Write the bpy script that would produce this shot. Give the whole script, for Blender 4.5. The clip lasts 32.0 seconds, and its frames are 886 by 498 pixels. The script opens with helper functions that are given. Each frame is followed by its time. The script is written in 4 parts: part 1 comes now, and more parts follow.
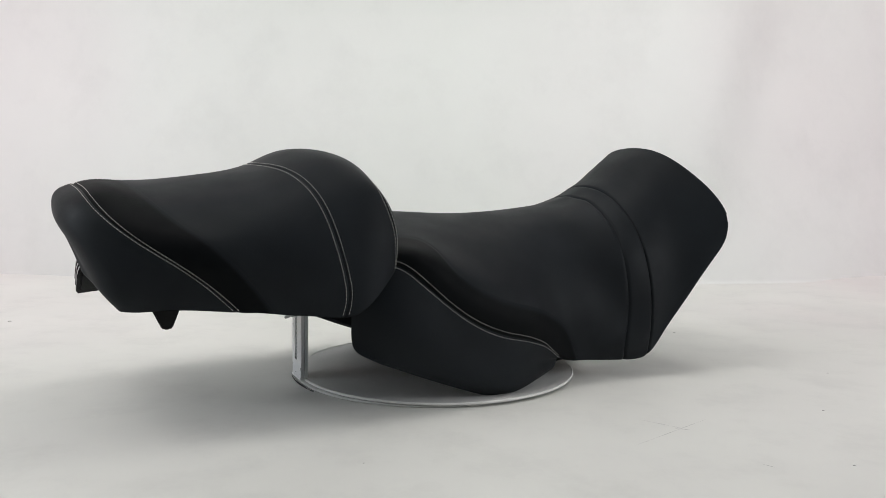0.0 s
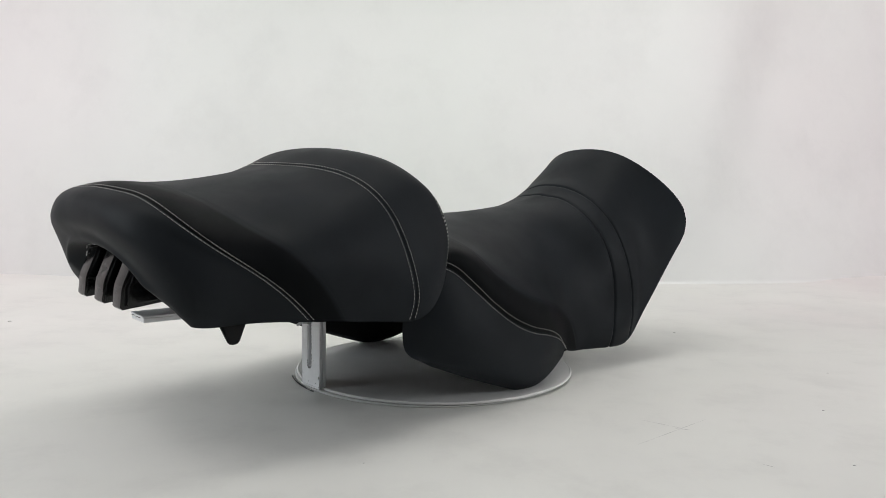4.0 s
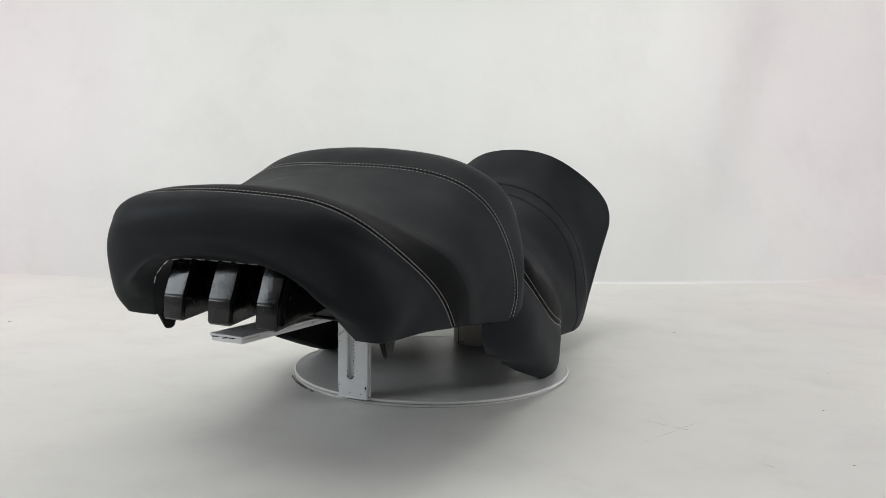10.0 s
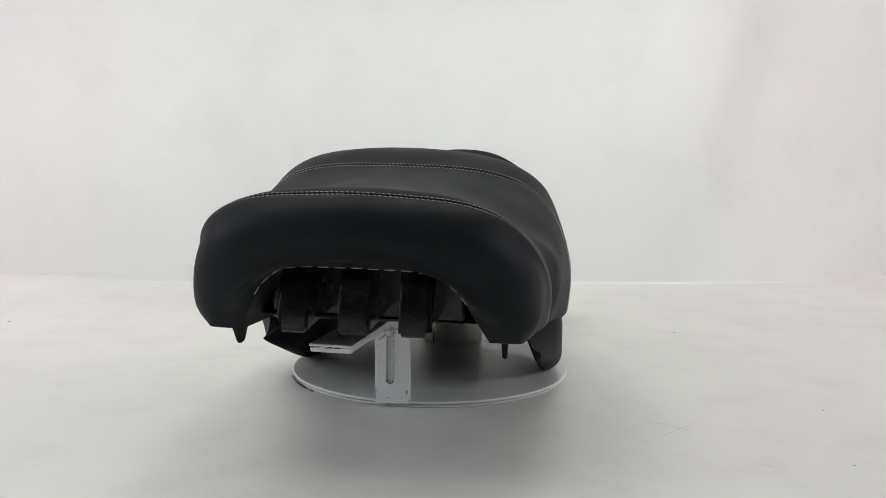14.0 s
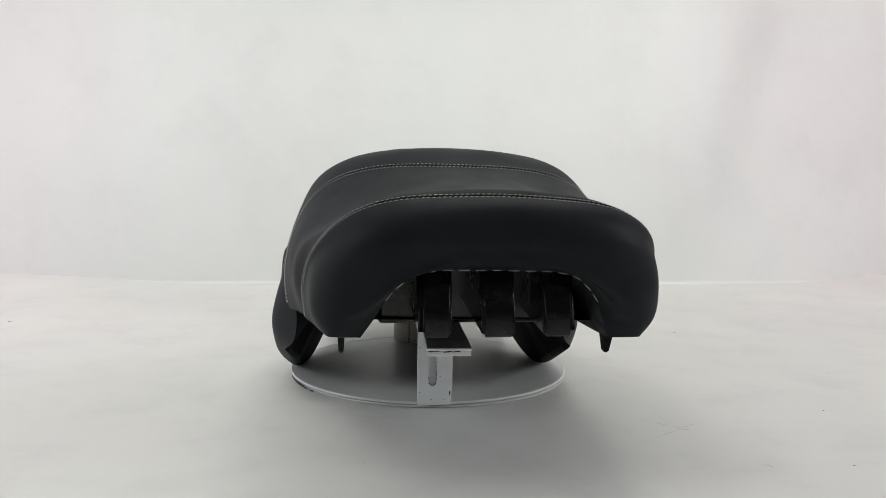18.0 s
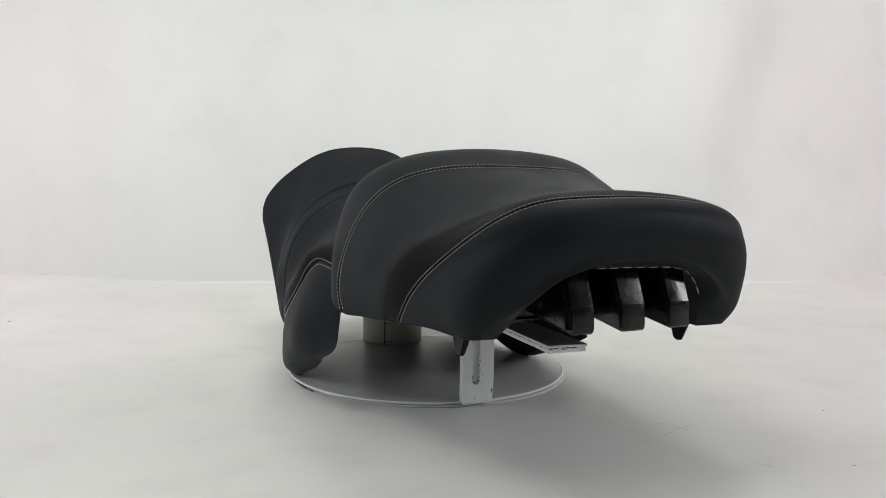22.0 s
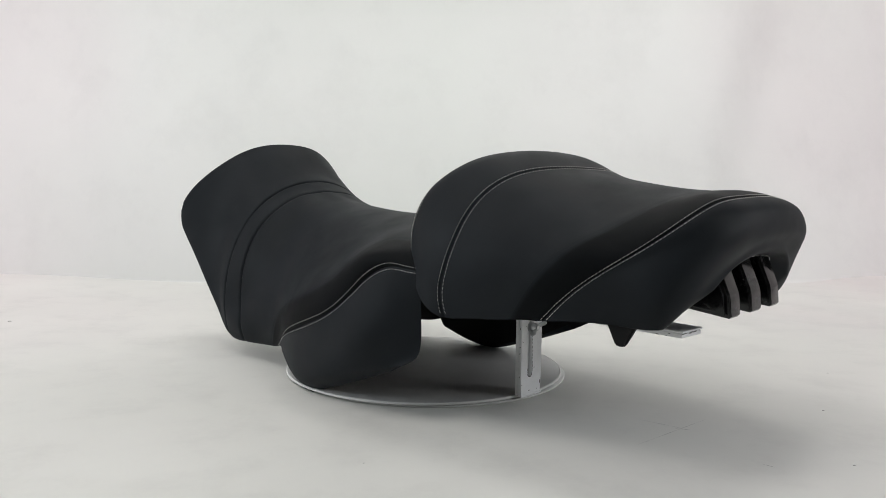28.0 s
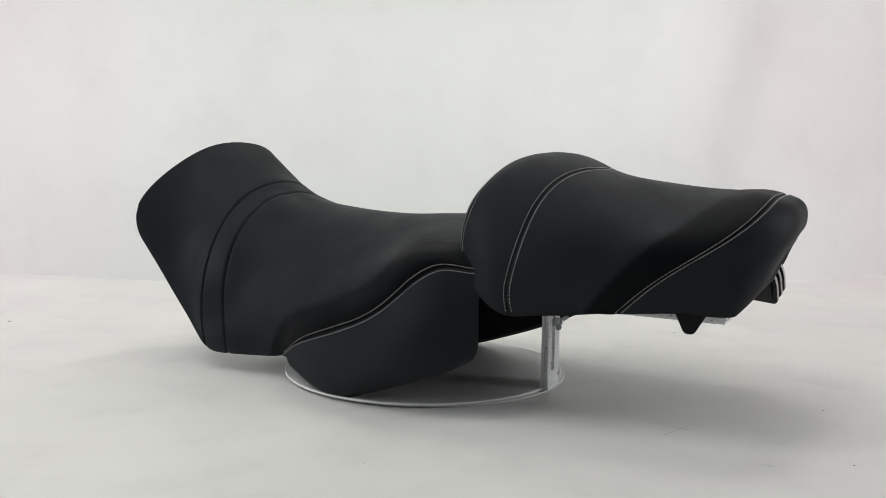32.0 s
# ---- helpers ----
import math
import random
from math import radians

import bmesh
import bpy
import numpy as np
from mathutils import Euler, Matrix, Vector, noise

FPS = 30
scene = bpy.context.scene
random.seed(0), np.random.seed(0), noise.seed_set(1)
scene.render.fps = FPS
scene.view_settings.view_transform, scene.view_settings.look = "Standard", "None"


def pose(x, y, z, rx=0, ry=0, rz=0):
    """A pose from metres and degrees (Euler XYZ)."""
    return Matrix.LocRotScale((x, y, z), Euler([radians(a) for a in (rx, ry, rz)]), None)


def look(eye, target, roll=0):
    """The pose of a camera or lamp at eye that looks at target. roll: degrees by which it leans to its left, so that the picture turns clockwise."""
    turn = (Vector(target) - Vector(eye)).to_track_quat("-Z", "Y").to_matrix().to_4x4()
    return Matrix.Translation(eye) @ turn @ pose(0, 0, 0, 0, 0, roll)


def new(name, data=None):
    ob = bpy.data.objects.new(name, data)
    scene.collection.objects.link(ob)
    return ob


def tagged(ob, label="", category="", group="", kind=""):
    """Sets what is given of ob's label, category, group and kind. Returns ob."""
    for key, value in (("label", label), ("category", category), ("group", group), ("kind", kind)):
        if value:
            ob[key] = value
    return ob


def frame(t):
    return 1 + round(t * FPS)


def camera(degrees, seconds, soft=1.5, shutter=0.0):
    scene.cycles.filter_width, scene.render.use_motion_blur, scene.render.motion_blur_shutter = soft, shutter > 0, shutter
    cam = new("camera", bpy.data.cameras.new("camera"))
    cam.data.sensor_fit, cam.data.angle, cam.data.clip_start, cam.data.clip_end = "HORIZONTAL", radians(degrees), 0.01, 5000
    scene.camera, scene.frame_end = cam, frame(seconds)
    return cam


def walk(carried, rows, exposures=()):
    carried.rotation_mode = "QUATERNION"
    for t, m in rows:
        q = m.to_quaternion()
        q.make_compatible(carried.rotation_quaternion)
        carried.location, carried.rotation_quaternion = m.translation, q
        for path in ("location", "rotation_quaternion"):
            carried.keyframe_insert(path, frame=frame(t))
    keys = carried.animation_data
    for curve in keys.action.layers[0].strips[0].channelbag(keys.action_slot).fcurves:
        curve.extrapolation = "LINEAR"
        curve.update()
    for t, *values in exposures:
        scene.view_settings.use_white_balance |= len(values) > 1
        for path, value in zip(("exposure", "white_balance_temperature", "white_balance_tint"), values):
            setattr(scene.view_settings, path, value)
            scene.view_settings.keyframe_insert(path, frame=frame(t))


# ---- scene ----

# ---------------------------------------------------------------- camera
EYE = Vector((0.0, -1.03, 0.2576))
YAW, TILT = radians(0.868), radians(4.946)
cam = camera(60.89, 32.0, soft=0.5)
aim = EYE + Vector((math.sin(YAW) * math.cos(TILT), math.cos(YAW) * math.cos(TILT), -math.sin(TILT)))
walk(cam, [(0.0, look(EYE, aim, 0.778)), (32.0, look(EYE, aim, 0.778))], exposures=[(0.0, 0.0, 6500, 10), (32.0, 0.0, 6500, 10)])

# ---------------------------------------------------------------- light
world = bpy.data.worlds.new("world")
scene.world = world
world.use_nodes = True
world.node_tree.nodes["Background"].inputs[0].default_value = (0.8, 0.9, 1.0, 1)
world.node_tree.nodes["Background"].inputs[1].default_value = 0.05


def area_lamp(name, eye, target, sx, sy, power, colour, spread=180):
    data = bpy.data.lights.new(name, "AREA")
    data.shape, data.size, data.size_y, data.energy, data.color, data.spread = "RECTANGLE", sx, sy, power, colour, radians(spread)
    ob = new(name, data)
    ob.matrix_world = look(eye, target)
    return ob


# unseen overhead lights, set by where the shadows fall
area_lamp("overhead_light", (-1.35, -0.80, 2.5), (-1.35, -0.80, 0), 1.2, 1.2, 17.5, (1.0, 0.985, 0.955))
area_lamp("overhead_light", (0.45, 0.40, 2.5), (0.45, 0.40, 0), 0.6, 0.6, 8.2, (1.0, 0.985, 0.955))
# added without a known source, to lift the floor in front
area_lamp("overhead_light", (-0.35, -1.60, 2.5), (-0.35, -1.60, 0), 3.0, 1.0, 2.5, (1.0, 0.985, 0.955))
# two more added out of view, only to brighten the backdrop
area_lamp("overhead_light", (-0.95, -0.35, 2.5), (-0.95, 1.0, 1.15), 2.2, 0.5, 10.4, (1.0, 0.99, 0.97), 120)
area_lamp("overhead_light", (1.30, -0.35, 2.5), (1.00, 1.0, 1.75), 1.5, 0.5, 10.6, (1.0, 0.99, 0.97), 85)
# unseen side light, set where glints and bracket shadows point
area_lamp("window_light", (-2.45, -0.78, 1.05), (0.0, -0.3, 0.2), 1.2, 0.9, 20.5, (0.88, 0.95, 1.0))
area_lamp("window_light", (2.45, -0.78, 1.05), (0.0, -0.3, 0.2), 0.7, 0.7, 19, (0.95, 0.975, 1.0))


# ---------------------------------------------------------------- materials
def material(name, colour, rough, spec=0.5, metal=0.0):
    m = bpy.data.materials.new(name)
    m.use_nodes = True
    b = m.node_tree.nodes["Principled BSDF"]
    b.inputs["Base Color"].default_value = (*colour, 1)
    b.inputs["Roughness"].default_value = rough
    b.inputs["Specular IOR Level"].default_value = spec
    b.inputs["Metallic"].default_value = metal
    return m, m.node_tree, b


def noise_node(nt, scale, detail=4.0, rough=0.5, stretch=(1, 1, 1)):
    co = nt.nodes.new("ShaderNodeTexCoord")
    mp = nt.nodes.new("ShaderNodeMapping")
    mp.inputs["Scale"].default_value = stretch
    tex = nt.nodes.new("ShaderNodeTexNoise")
    tex.inputs["Scale"].default_value, tex.inputs["Detail"].default_value, tex.inputs["Roughness"].default_value = scale, detail, rough
    nt.links.new(co.outputs["Object"], mp.inputs["Vector"])
    nt.links.new(mp.outputs["Vector"], tex.inputs["Vector"])
    return tex


def ramp(nt, source, stops):
    r = nt.nodes.new("ShaderNodeValToRGB")
    while len(r.color_ramp.elements) < len(stops):
        r.color_ramp.elements.new(0.5)
    for e, (p, c) in zip(r.color_ramp.elements, stops):
        e.position, e.color = p, (*c, 1) if len(c) == 3 else c
    nt.links.new(source, r.inputs[0])
    return r


def bump(nt, b, source, strength, distance):
    n = nt.nodes.new("ShaderNodeBump")
    n.inputs["Strength"].default_value, n.inputs["Distance"].default_value = strength, distance
    nt.links.new(source, n.inputs["Height"])
    nt.links.new(n.outputs[0], b.inputs["Normal"])
    return n


def vinyl(name, colour, rough, spec, edge=None):
    """Fine-grained upholstery vinyl: pebble grain and a soft unevenness in the sheen. edge: the colour a panel blends
    into along its edge.
    """
    m, nt, b = material(name, colour, rough, spec)
    wide = noise_node(nt, 9, 3)
    k = 1.25
    r = ramp(nt, wide.outputs["Fac"], [(0.3, tuple(c / k for c in colour)), (0.7, tuple(c * k for c in colour))])
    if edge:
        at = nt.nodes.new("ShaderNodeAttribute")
        at.attribute_name = "inlay_mix"
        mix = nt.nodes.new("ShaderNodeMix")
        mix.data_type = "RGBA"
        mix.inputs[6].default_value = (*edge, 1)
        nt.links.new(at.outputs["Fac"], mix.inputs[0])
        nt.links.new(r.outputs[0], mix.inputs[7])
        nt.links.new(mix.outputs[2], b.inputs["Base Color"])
    else:
        nt.links.new(r.outputs[0], b.inputs["Base Color"])
    rr = ramp(nt, noise_node(nt, 22, 5).outputs["Fac"], [(0.3, (rough - 0.05,) * 3), (0.7, (rough + 0.06,) * 3)])
    nt.links.new(rr.outputs[0], b.inputs["Roughness"])
    grain = nt.nodes.new("ShaderNodeTexVoronoi")
    grain.inputs["Scale"].default_value = 900
    co = nt.nodes.new("ShaderNodeTexCoord")
    nt.links.new(co.outputs["Object"], grain.inputs["Vector"])
    bump(nt, b, grain.outputs["Distance"], 0.14, 0.0003)
    return m


VINYL = vinyl("charcoal_vinyl", (0.0100, 0.0124, 0.0148), 0.55, 0.12)
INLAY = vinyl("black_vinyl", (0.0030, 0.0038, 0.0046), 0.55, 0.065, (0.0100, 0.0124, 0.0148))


def plastic(name, tone, rough, spec=0.3):
    m, nt, b = material(name, (tone, tone, tone * 1.12), rough, spec)
    t = noise_node(nt, 60, 5)
    r = ramp(nt, t.outputs["Fac"], [(0.35, (rough - 0.09,) * 3), (0.7, (rough + 0.13,) * 3)])
    nt.links.new(r.outputs[0], b.inputs["Roughness"])
    bump(nt, b, noise_node(nt, 300, 3).outputs["Fac"], 0.15, 0.0006)
    return m


PLASTIC = plastic("black_plastic", 0.005, 0.42, 0.14)
HOOK = plastic("worn_plastic", 0.003, 0.20, 0.4)
DULL = material("black_fabric", (0.006, 0.0062, 0.0068), 0.75, 0.2)[0]
THREAD = material("grey_thread", (0.56, 0.55, 0.52), 0.8, 0.2)[0]
STAPLE = material("staple_steel", (0.72, 0.72, 0.72), 0.3, 0.5, 1.0)[0]


def white_paint(name, colour, chip, amount):
    m, nt, b = material(name, colour, 0.42, 0.45)
    t = noise_node(nt, 70, 8, 0.65)
    lo = 0.5 + amount
    r = ramp(nt, t.outputs["Fac"], [(0.3, tuple(c * 0.93 for c in colour)), (lo, colour), (lo + 0.012, chip)])
    nt.links.new(r.outputs[0], b.inputs["Base Color"])
    bump(nt, b, noise_node(nt, 220, 4).outputs["Fac"], 0.2, 0.0006)
    return m


DISC_PAINT = white_paint("grey_disc_paint", (0.68, 0.68, 0.665), (0.38, 0.38, 0.37), 0.24)
RIM_PAINT = white_paint("white_rim_paint", (0.80, 0.80, 0.78), (0.30, 0.30, 0.29), 0.23)
BAR_PAINT = white_paint("chipped_white_paint", (0.87, 0.88, 0.89), (0.05, 0.05, 0.055), 0.185)
# near-black for paint chips and nicks, also for painted shade in gaps
EDGE_DARK = material("chip_and_gap_shade", (0.03, 0.03, 0.03), 0.8)[0]
PIPE_PAINT = white_paint("cream_pipe", (0.62, 0.60, 0.54), (0.40, 0.38, 0.33), 0.22)
INK = material("black_marker", (0.02, 0.02, 0.02), 0.6)[0]
ZINC = material("zinc", (0.55, 0.56, 0.57), 0.35, 0.5, 1.0)[0]


def sheet(name, colour, rough, big, fine, stain, hue):
    m, nt, b = material(name, colour, rough, 0.35)
    a = noise_node(nt, big, 5, 0.6)
    r = ramp(nt, a.outputs["Fac"], [(0.3, tuple(c * (1 - stain) for c in colour)), (0.7, tuple(min(0.9, c * (1 + stain * 0.5)) for c in colour))])
    d = noise_node(nt, fine, 8, 0.7)
    r2 = ramp(nt, d.outputs["Fac"], [(0.30, (1 - stain * 0.8,) * 3), (0.5, (1.0,) * 3)])
    mix = nt.nodes.new("ShaderNodeMix")
    mix.data_type, mix.blend_type = "RGBA", "MULTIPLY"
    mix.inputs[0].default_value = 1.0
    nt.links.new(r.outputs[0], mix.inputs[6])
    nt.links.new(r2.outputs[0], mix.inputs[7])
    # greenish white in the middle, faintly rosy towards both ends, unevenly
    # this colour cast of the light is put into the sheet's colour
    co = nt.nodes.new("ShaderNodeTexCoord")
    sep = nt.nodes.new("ShaderNodeSeparateXYZ")
    nt.links.new(co.outputs["Object"], sep.inputs[0])
    steps = []
    for op, value in (("ABSOLUTE", 0.0), ("MULTIPLY", 0.75), ("ADD", -0.62)):
        q = nt.nodes.new("ShaderNodeMath")
        q.operation = op
        q.inputs[1].default_value = value
        nt.links.new(steps[-1].outputs[0] if steps else sep.outputs["X"], q.inputs[0])
        steps.append(q)
    q = nt.nodes.new("ShaderNodeMath")
    q.operation = "ADD"
    nt.links.new(steps[-1].outputs[0], q.inputs[0])
    nt.links.new(noise_node(nt, hue, 2, 0.4).outputs["Fac"], q.inputs[1])
    tint = ramp(nt, q.outputs[0], [(0.1, (0.966, 0.990, 0.966)), (0.45, (0.988, 0.992, 0.985)), (0.8, (1.0, 0.958, 0.970))])
    mix2 = nt.nodes.new("ShaderNodeMix")
    mix2.data_type, mix2.blend_type = "RGBA", "MULTIPLY"
    mix2.inputs[0].default_value = 1.0
    nt.links.new(mix.outputs[2], mix2.inputs[6])
    nt.links.new(tint.outputs[0], mix2.inputs[7])
    nt.links.new(mix2.outputs[2], b.inputs["Base Color"])
    rr = ramp(nt, a.outputs["Fac"], [(0.3, (rough - 0.1,) * 3), (0.7, (rough + 0.15,) * 3)])
    nt.links.new(rr.outputs[0], b.inputs["Roughness"])
    bump(nt, b, noise_node(nt, 14, 4).outputs["Fac"], 0.12, 0.004)
    return m


FLOOR = sheet("white_floor_sheet", (0.736, 0.718, 0.699), 0.50, 2.2, 9, 0.09, 1.5)
CLOTH = sheet("white_backdrop_cloth", (0.777, 0.774, 0.764), 0.8, 1.3, 5, 0.05, 1.1)
# for walls out of view, kept dark so front faces reflect little
ROOM = material("room_paint", (0.09, 0.09, 0.092), 0.8)[0]
CEIL = material("ceiling_paint", (0.62, 0.62, 0.62), 0.8)[0]
MARK = material("pencil_scratch", (0.47, 0.46, 0.45), 0.7)[0]


# ---------------------------------------------------------------- builders
def part(name, bm, mat, parent=None, label="", smooth=True):
    me = bpy.data.meshes.new(name)
    bm.to_mesh(me)
    bm.free()
    me.materials.append(mat)
    if smooth:
        for p in me.polygons:
            p.use_smooth = True
    ob = new(name, me)
    if parent:
        ob.parent = parent
    return tagged(ob, label)


def grid_part(name, G, mat, parent=None, label="", flip=False, inlay_mix=None):
    """A smooth sheet through the points of an (n, m, 3) array. The last argument is the share of the panel's own colour
    at each point.
    """
    n, m = G.shape[:2]
    faces = []
    for i in range(n - 1):
        for j in range(m - 1):
            a, b, c, d = i * m + j, (i + 1) * m + j, (i + 1) * m + j + 1, i * m + j + 1
            faces.append((a, d, c, b) if flip else (a, b, c, d))
    me = bpy.data.meshes.new(name)
    me.from_pydata(G.reshape(-1, 3).tolist(), [], faces)
    me.materials.append(mat)
    for p in me.polygons:
        p.use_smooth = True
    me.update()
    if inlay_mix is not None:
        me.attributes.new("inlay_mix", "FLOAT", "POINT").data.foreach_set("value", np.ascontiguousarray(inlay_mix, dtype=np.float32).ravel())
    ob = new(name, me)
    if parent:
        ob.parent = parent
    return tagged(ob, label)


def box(bm, x0, x1, y0, y1, z0, z1, bevel=0.0, m=None, segs=2):
    r = bmesh.ops.create_cube(bm, size=1)
    vs = r["verts"]
    for v in vs:
        v.co = Vector((x0 + (v.co.x + 0.5) * (x1 - x0), y0 + (v.co.y + 0.5) * (y1 - y0), z0 + (v.co.z + 0.5) * (z1 - z0)))
    if bevel:
        es = {e for v in vs for e in v.link_edges}
        out = bmesh.ops.bevel(bm, geom=list(es), offset=bevel, segments=segs, affect="EDGES", profile=0.5)
        vs = list({v for f in out["faces"] for v in f.verts} | {v for v in vs if v.is_valid})
    if m:
        bmesh.ops.transform(bm, matrix=m, verts=[v for v in vs if v.is_valid])
    return vs


def lathe(bm, profile, segs=96, cx=0.0, cy=0.0):
    """Turn a closed or open (r, z) profile round a vertical axis."""
    rings = []
    for r, z in profile:
        if r < 1e-6:
            rings.append([bm.verts.new((cx, cy, z))] * segs)
        else:
            rings.append([bm.verts.new((cx + r * math.cos(2 * math.pi * k / segs), cy + r * math.sin(2 * math.pi * k / segs), z)) for k in range(segs)])
    for a, b in zip(rings, rings[1:]):
        for k in range(segs):
            f = []
            for v in (a[k], a[(k + 1) % segs], b[(k + 1) % segs], b[k]):
                if v not in f:
                    f.append(v)
            if len(f) > 2:
                bm.faces.new(f)


def natural(n, x):
    """Weights of a natural cubic curve through n knots at 0, 1, 2 ..."""
    A, B = np.eye(n), np.zeros((n, n))
    for i in range(1, n - 1):
        A[i, i - 1:i + 2], B[i, i - 1:i + 2] = (1, 4, 1), (6, -12, 6)
    M, I = np.linalg.solve(A, B), np.eye(n)
    x = np.asarray(x, float)
    i = np.clip(np.floor(x).astype(int), 0, n - 2)
    b = (x - i)[:, None]
    a = 1 - b
    return a * I[i] + b * I[i + 1] + (a ** 3 - a) / 6 * M[i] + (b ** 3 - b) / 6 * M[i + 1]


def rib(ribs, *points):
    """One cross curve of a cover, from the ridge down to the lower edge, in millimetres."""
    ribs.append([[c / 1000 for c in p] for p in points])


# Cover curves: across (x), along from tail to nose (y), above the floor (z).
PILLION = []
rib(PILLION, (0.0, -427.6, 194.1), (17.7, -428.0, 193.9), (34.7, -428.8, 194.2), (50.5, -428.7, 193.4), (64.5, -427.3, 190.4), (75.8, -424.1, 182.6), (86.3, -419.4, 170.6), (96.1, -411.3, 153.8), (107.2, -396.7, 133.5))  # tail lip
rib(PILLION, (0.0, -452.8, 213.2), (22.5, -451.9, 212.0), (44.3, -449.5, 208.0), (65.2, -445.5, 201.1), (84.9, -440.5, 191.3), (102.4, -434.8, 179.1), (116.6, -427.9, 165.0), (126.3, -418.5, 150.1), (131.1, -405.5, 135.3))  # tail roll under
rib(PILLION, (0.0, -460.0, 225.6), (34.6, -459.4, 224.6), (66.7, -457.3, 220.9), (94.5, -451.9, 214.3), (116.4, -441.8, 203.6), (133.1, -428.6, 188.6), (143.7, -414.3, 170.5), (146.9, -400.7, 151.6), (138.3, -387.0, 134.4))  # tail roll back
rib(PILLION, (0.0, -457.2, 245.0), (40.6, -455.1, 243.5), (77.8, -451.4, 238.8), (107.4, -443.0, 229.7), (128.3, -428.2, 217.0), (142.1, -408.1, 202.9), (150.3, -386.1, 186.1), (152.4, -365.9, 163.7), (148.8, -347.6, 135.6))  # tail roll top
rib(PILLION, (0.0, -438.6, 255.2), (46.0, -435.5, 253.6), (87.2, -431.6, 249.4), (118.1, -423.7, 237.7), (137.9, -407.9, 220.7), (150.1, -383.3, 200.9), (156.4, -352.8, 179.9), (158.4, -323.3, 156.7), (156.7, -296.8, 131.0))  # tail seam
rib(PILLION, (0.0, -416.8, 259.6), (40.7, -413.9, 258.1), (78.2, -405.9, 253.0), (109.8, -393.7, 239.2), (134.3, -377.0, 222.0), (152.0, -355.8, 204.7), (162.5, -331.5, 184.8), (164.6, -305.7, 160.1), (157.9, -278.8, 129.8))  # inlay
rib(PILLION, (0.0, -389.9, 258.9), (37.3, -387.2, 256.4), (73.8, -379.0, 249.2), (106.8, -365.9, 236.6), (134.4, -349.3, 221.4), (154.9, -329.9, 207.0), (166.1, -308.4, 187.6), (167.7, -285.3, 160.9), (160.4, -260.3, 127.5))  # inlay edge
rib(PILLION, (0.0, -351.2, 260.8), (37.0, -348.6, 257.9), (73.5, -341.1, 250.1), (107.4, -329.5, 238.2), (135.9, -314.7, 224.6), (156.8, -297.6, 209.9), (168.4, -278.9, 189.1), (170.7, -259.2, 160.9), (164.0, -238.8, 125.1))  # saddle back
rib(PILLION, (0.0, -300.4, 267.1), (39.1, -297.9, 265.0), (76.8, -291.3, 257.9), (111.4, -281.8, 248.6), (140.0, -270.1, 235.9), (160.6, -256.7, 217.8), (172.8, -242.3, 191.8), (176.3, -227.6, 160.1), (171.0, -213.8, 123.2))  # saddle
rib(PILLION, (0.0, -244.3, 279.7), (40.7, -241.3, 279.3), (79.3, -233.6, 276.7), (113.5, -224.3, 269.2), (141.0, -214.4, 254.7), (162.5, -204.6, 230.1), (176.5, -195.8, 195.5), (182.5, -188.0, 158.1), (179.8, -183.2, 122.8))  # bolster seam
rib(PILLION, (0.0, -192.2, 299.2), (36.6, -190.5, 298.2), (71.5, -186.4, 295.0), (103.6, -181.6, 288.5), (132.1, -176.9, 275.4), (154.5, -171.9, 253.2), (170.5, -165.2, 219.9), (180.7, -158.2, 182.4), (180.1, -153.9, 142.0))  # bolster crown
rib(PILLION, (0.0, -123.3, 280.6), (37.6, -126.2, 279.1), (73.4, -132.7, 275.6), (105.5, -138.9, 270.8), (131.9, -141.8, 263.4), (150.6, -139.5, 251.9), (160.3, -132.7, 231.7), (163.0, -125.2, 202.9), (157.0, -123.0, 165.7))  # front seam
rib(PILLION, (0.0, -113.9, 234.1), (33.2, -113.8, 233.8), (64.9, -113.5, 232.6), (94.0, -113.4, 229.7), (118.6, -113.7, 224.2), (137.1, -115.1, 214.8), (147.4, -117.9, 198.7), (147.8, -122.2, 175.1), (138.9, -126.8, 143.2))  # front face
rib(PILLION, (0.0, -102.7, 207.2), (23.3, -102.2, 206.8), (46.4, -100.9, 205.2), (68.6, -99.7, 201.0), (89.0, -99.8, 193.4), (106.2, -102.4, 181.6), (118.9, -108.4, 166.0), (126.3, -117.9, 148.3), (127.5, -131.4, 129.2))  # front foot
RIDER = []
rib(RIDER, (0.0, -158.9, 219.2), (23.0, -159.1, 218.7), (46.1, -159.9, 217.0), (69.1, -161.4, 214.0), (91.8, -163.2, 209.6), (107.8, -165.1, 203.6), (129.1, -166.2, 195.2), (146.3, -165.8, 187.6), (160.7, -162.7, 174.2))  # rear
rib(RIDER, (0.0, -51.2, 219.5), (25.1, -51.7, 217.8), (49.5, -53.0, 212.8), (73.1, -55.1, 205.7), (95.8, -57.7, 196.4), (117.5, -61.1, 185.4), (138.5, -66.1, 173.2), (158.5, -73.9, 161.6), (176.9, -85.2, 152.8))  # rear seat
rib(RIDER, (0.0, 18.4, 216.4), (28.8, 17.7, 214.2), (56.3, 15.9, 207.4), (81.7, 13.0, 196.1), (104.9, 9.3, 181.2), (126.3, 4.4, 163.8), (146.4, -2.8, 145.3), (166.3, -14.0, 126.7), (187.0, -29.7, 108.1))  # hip
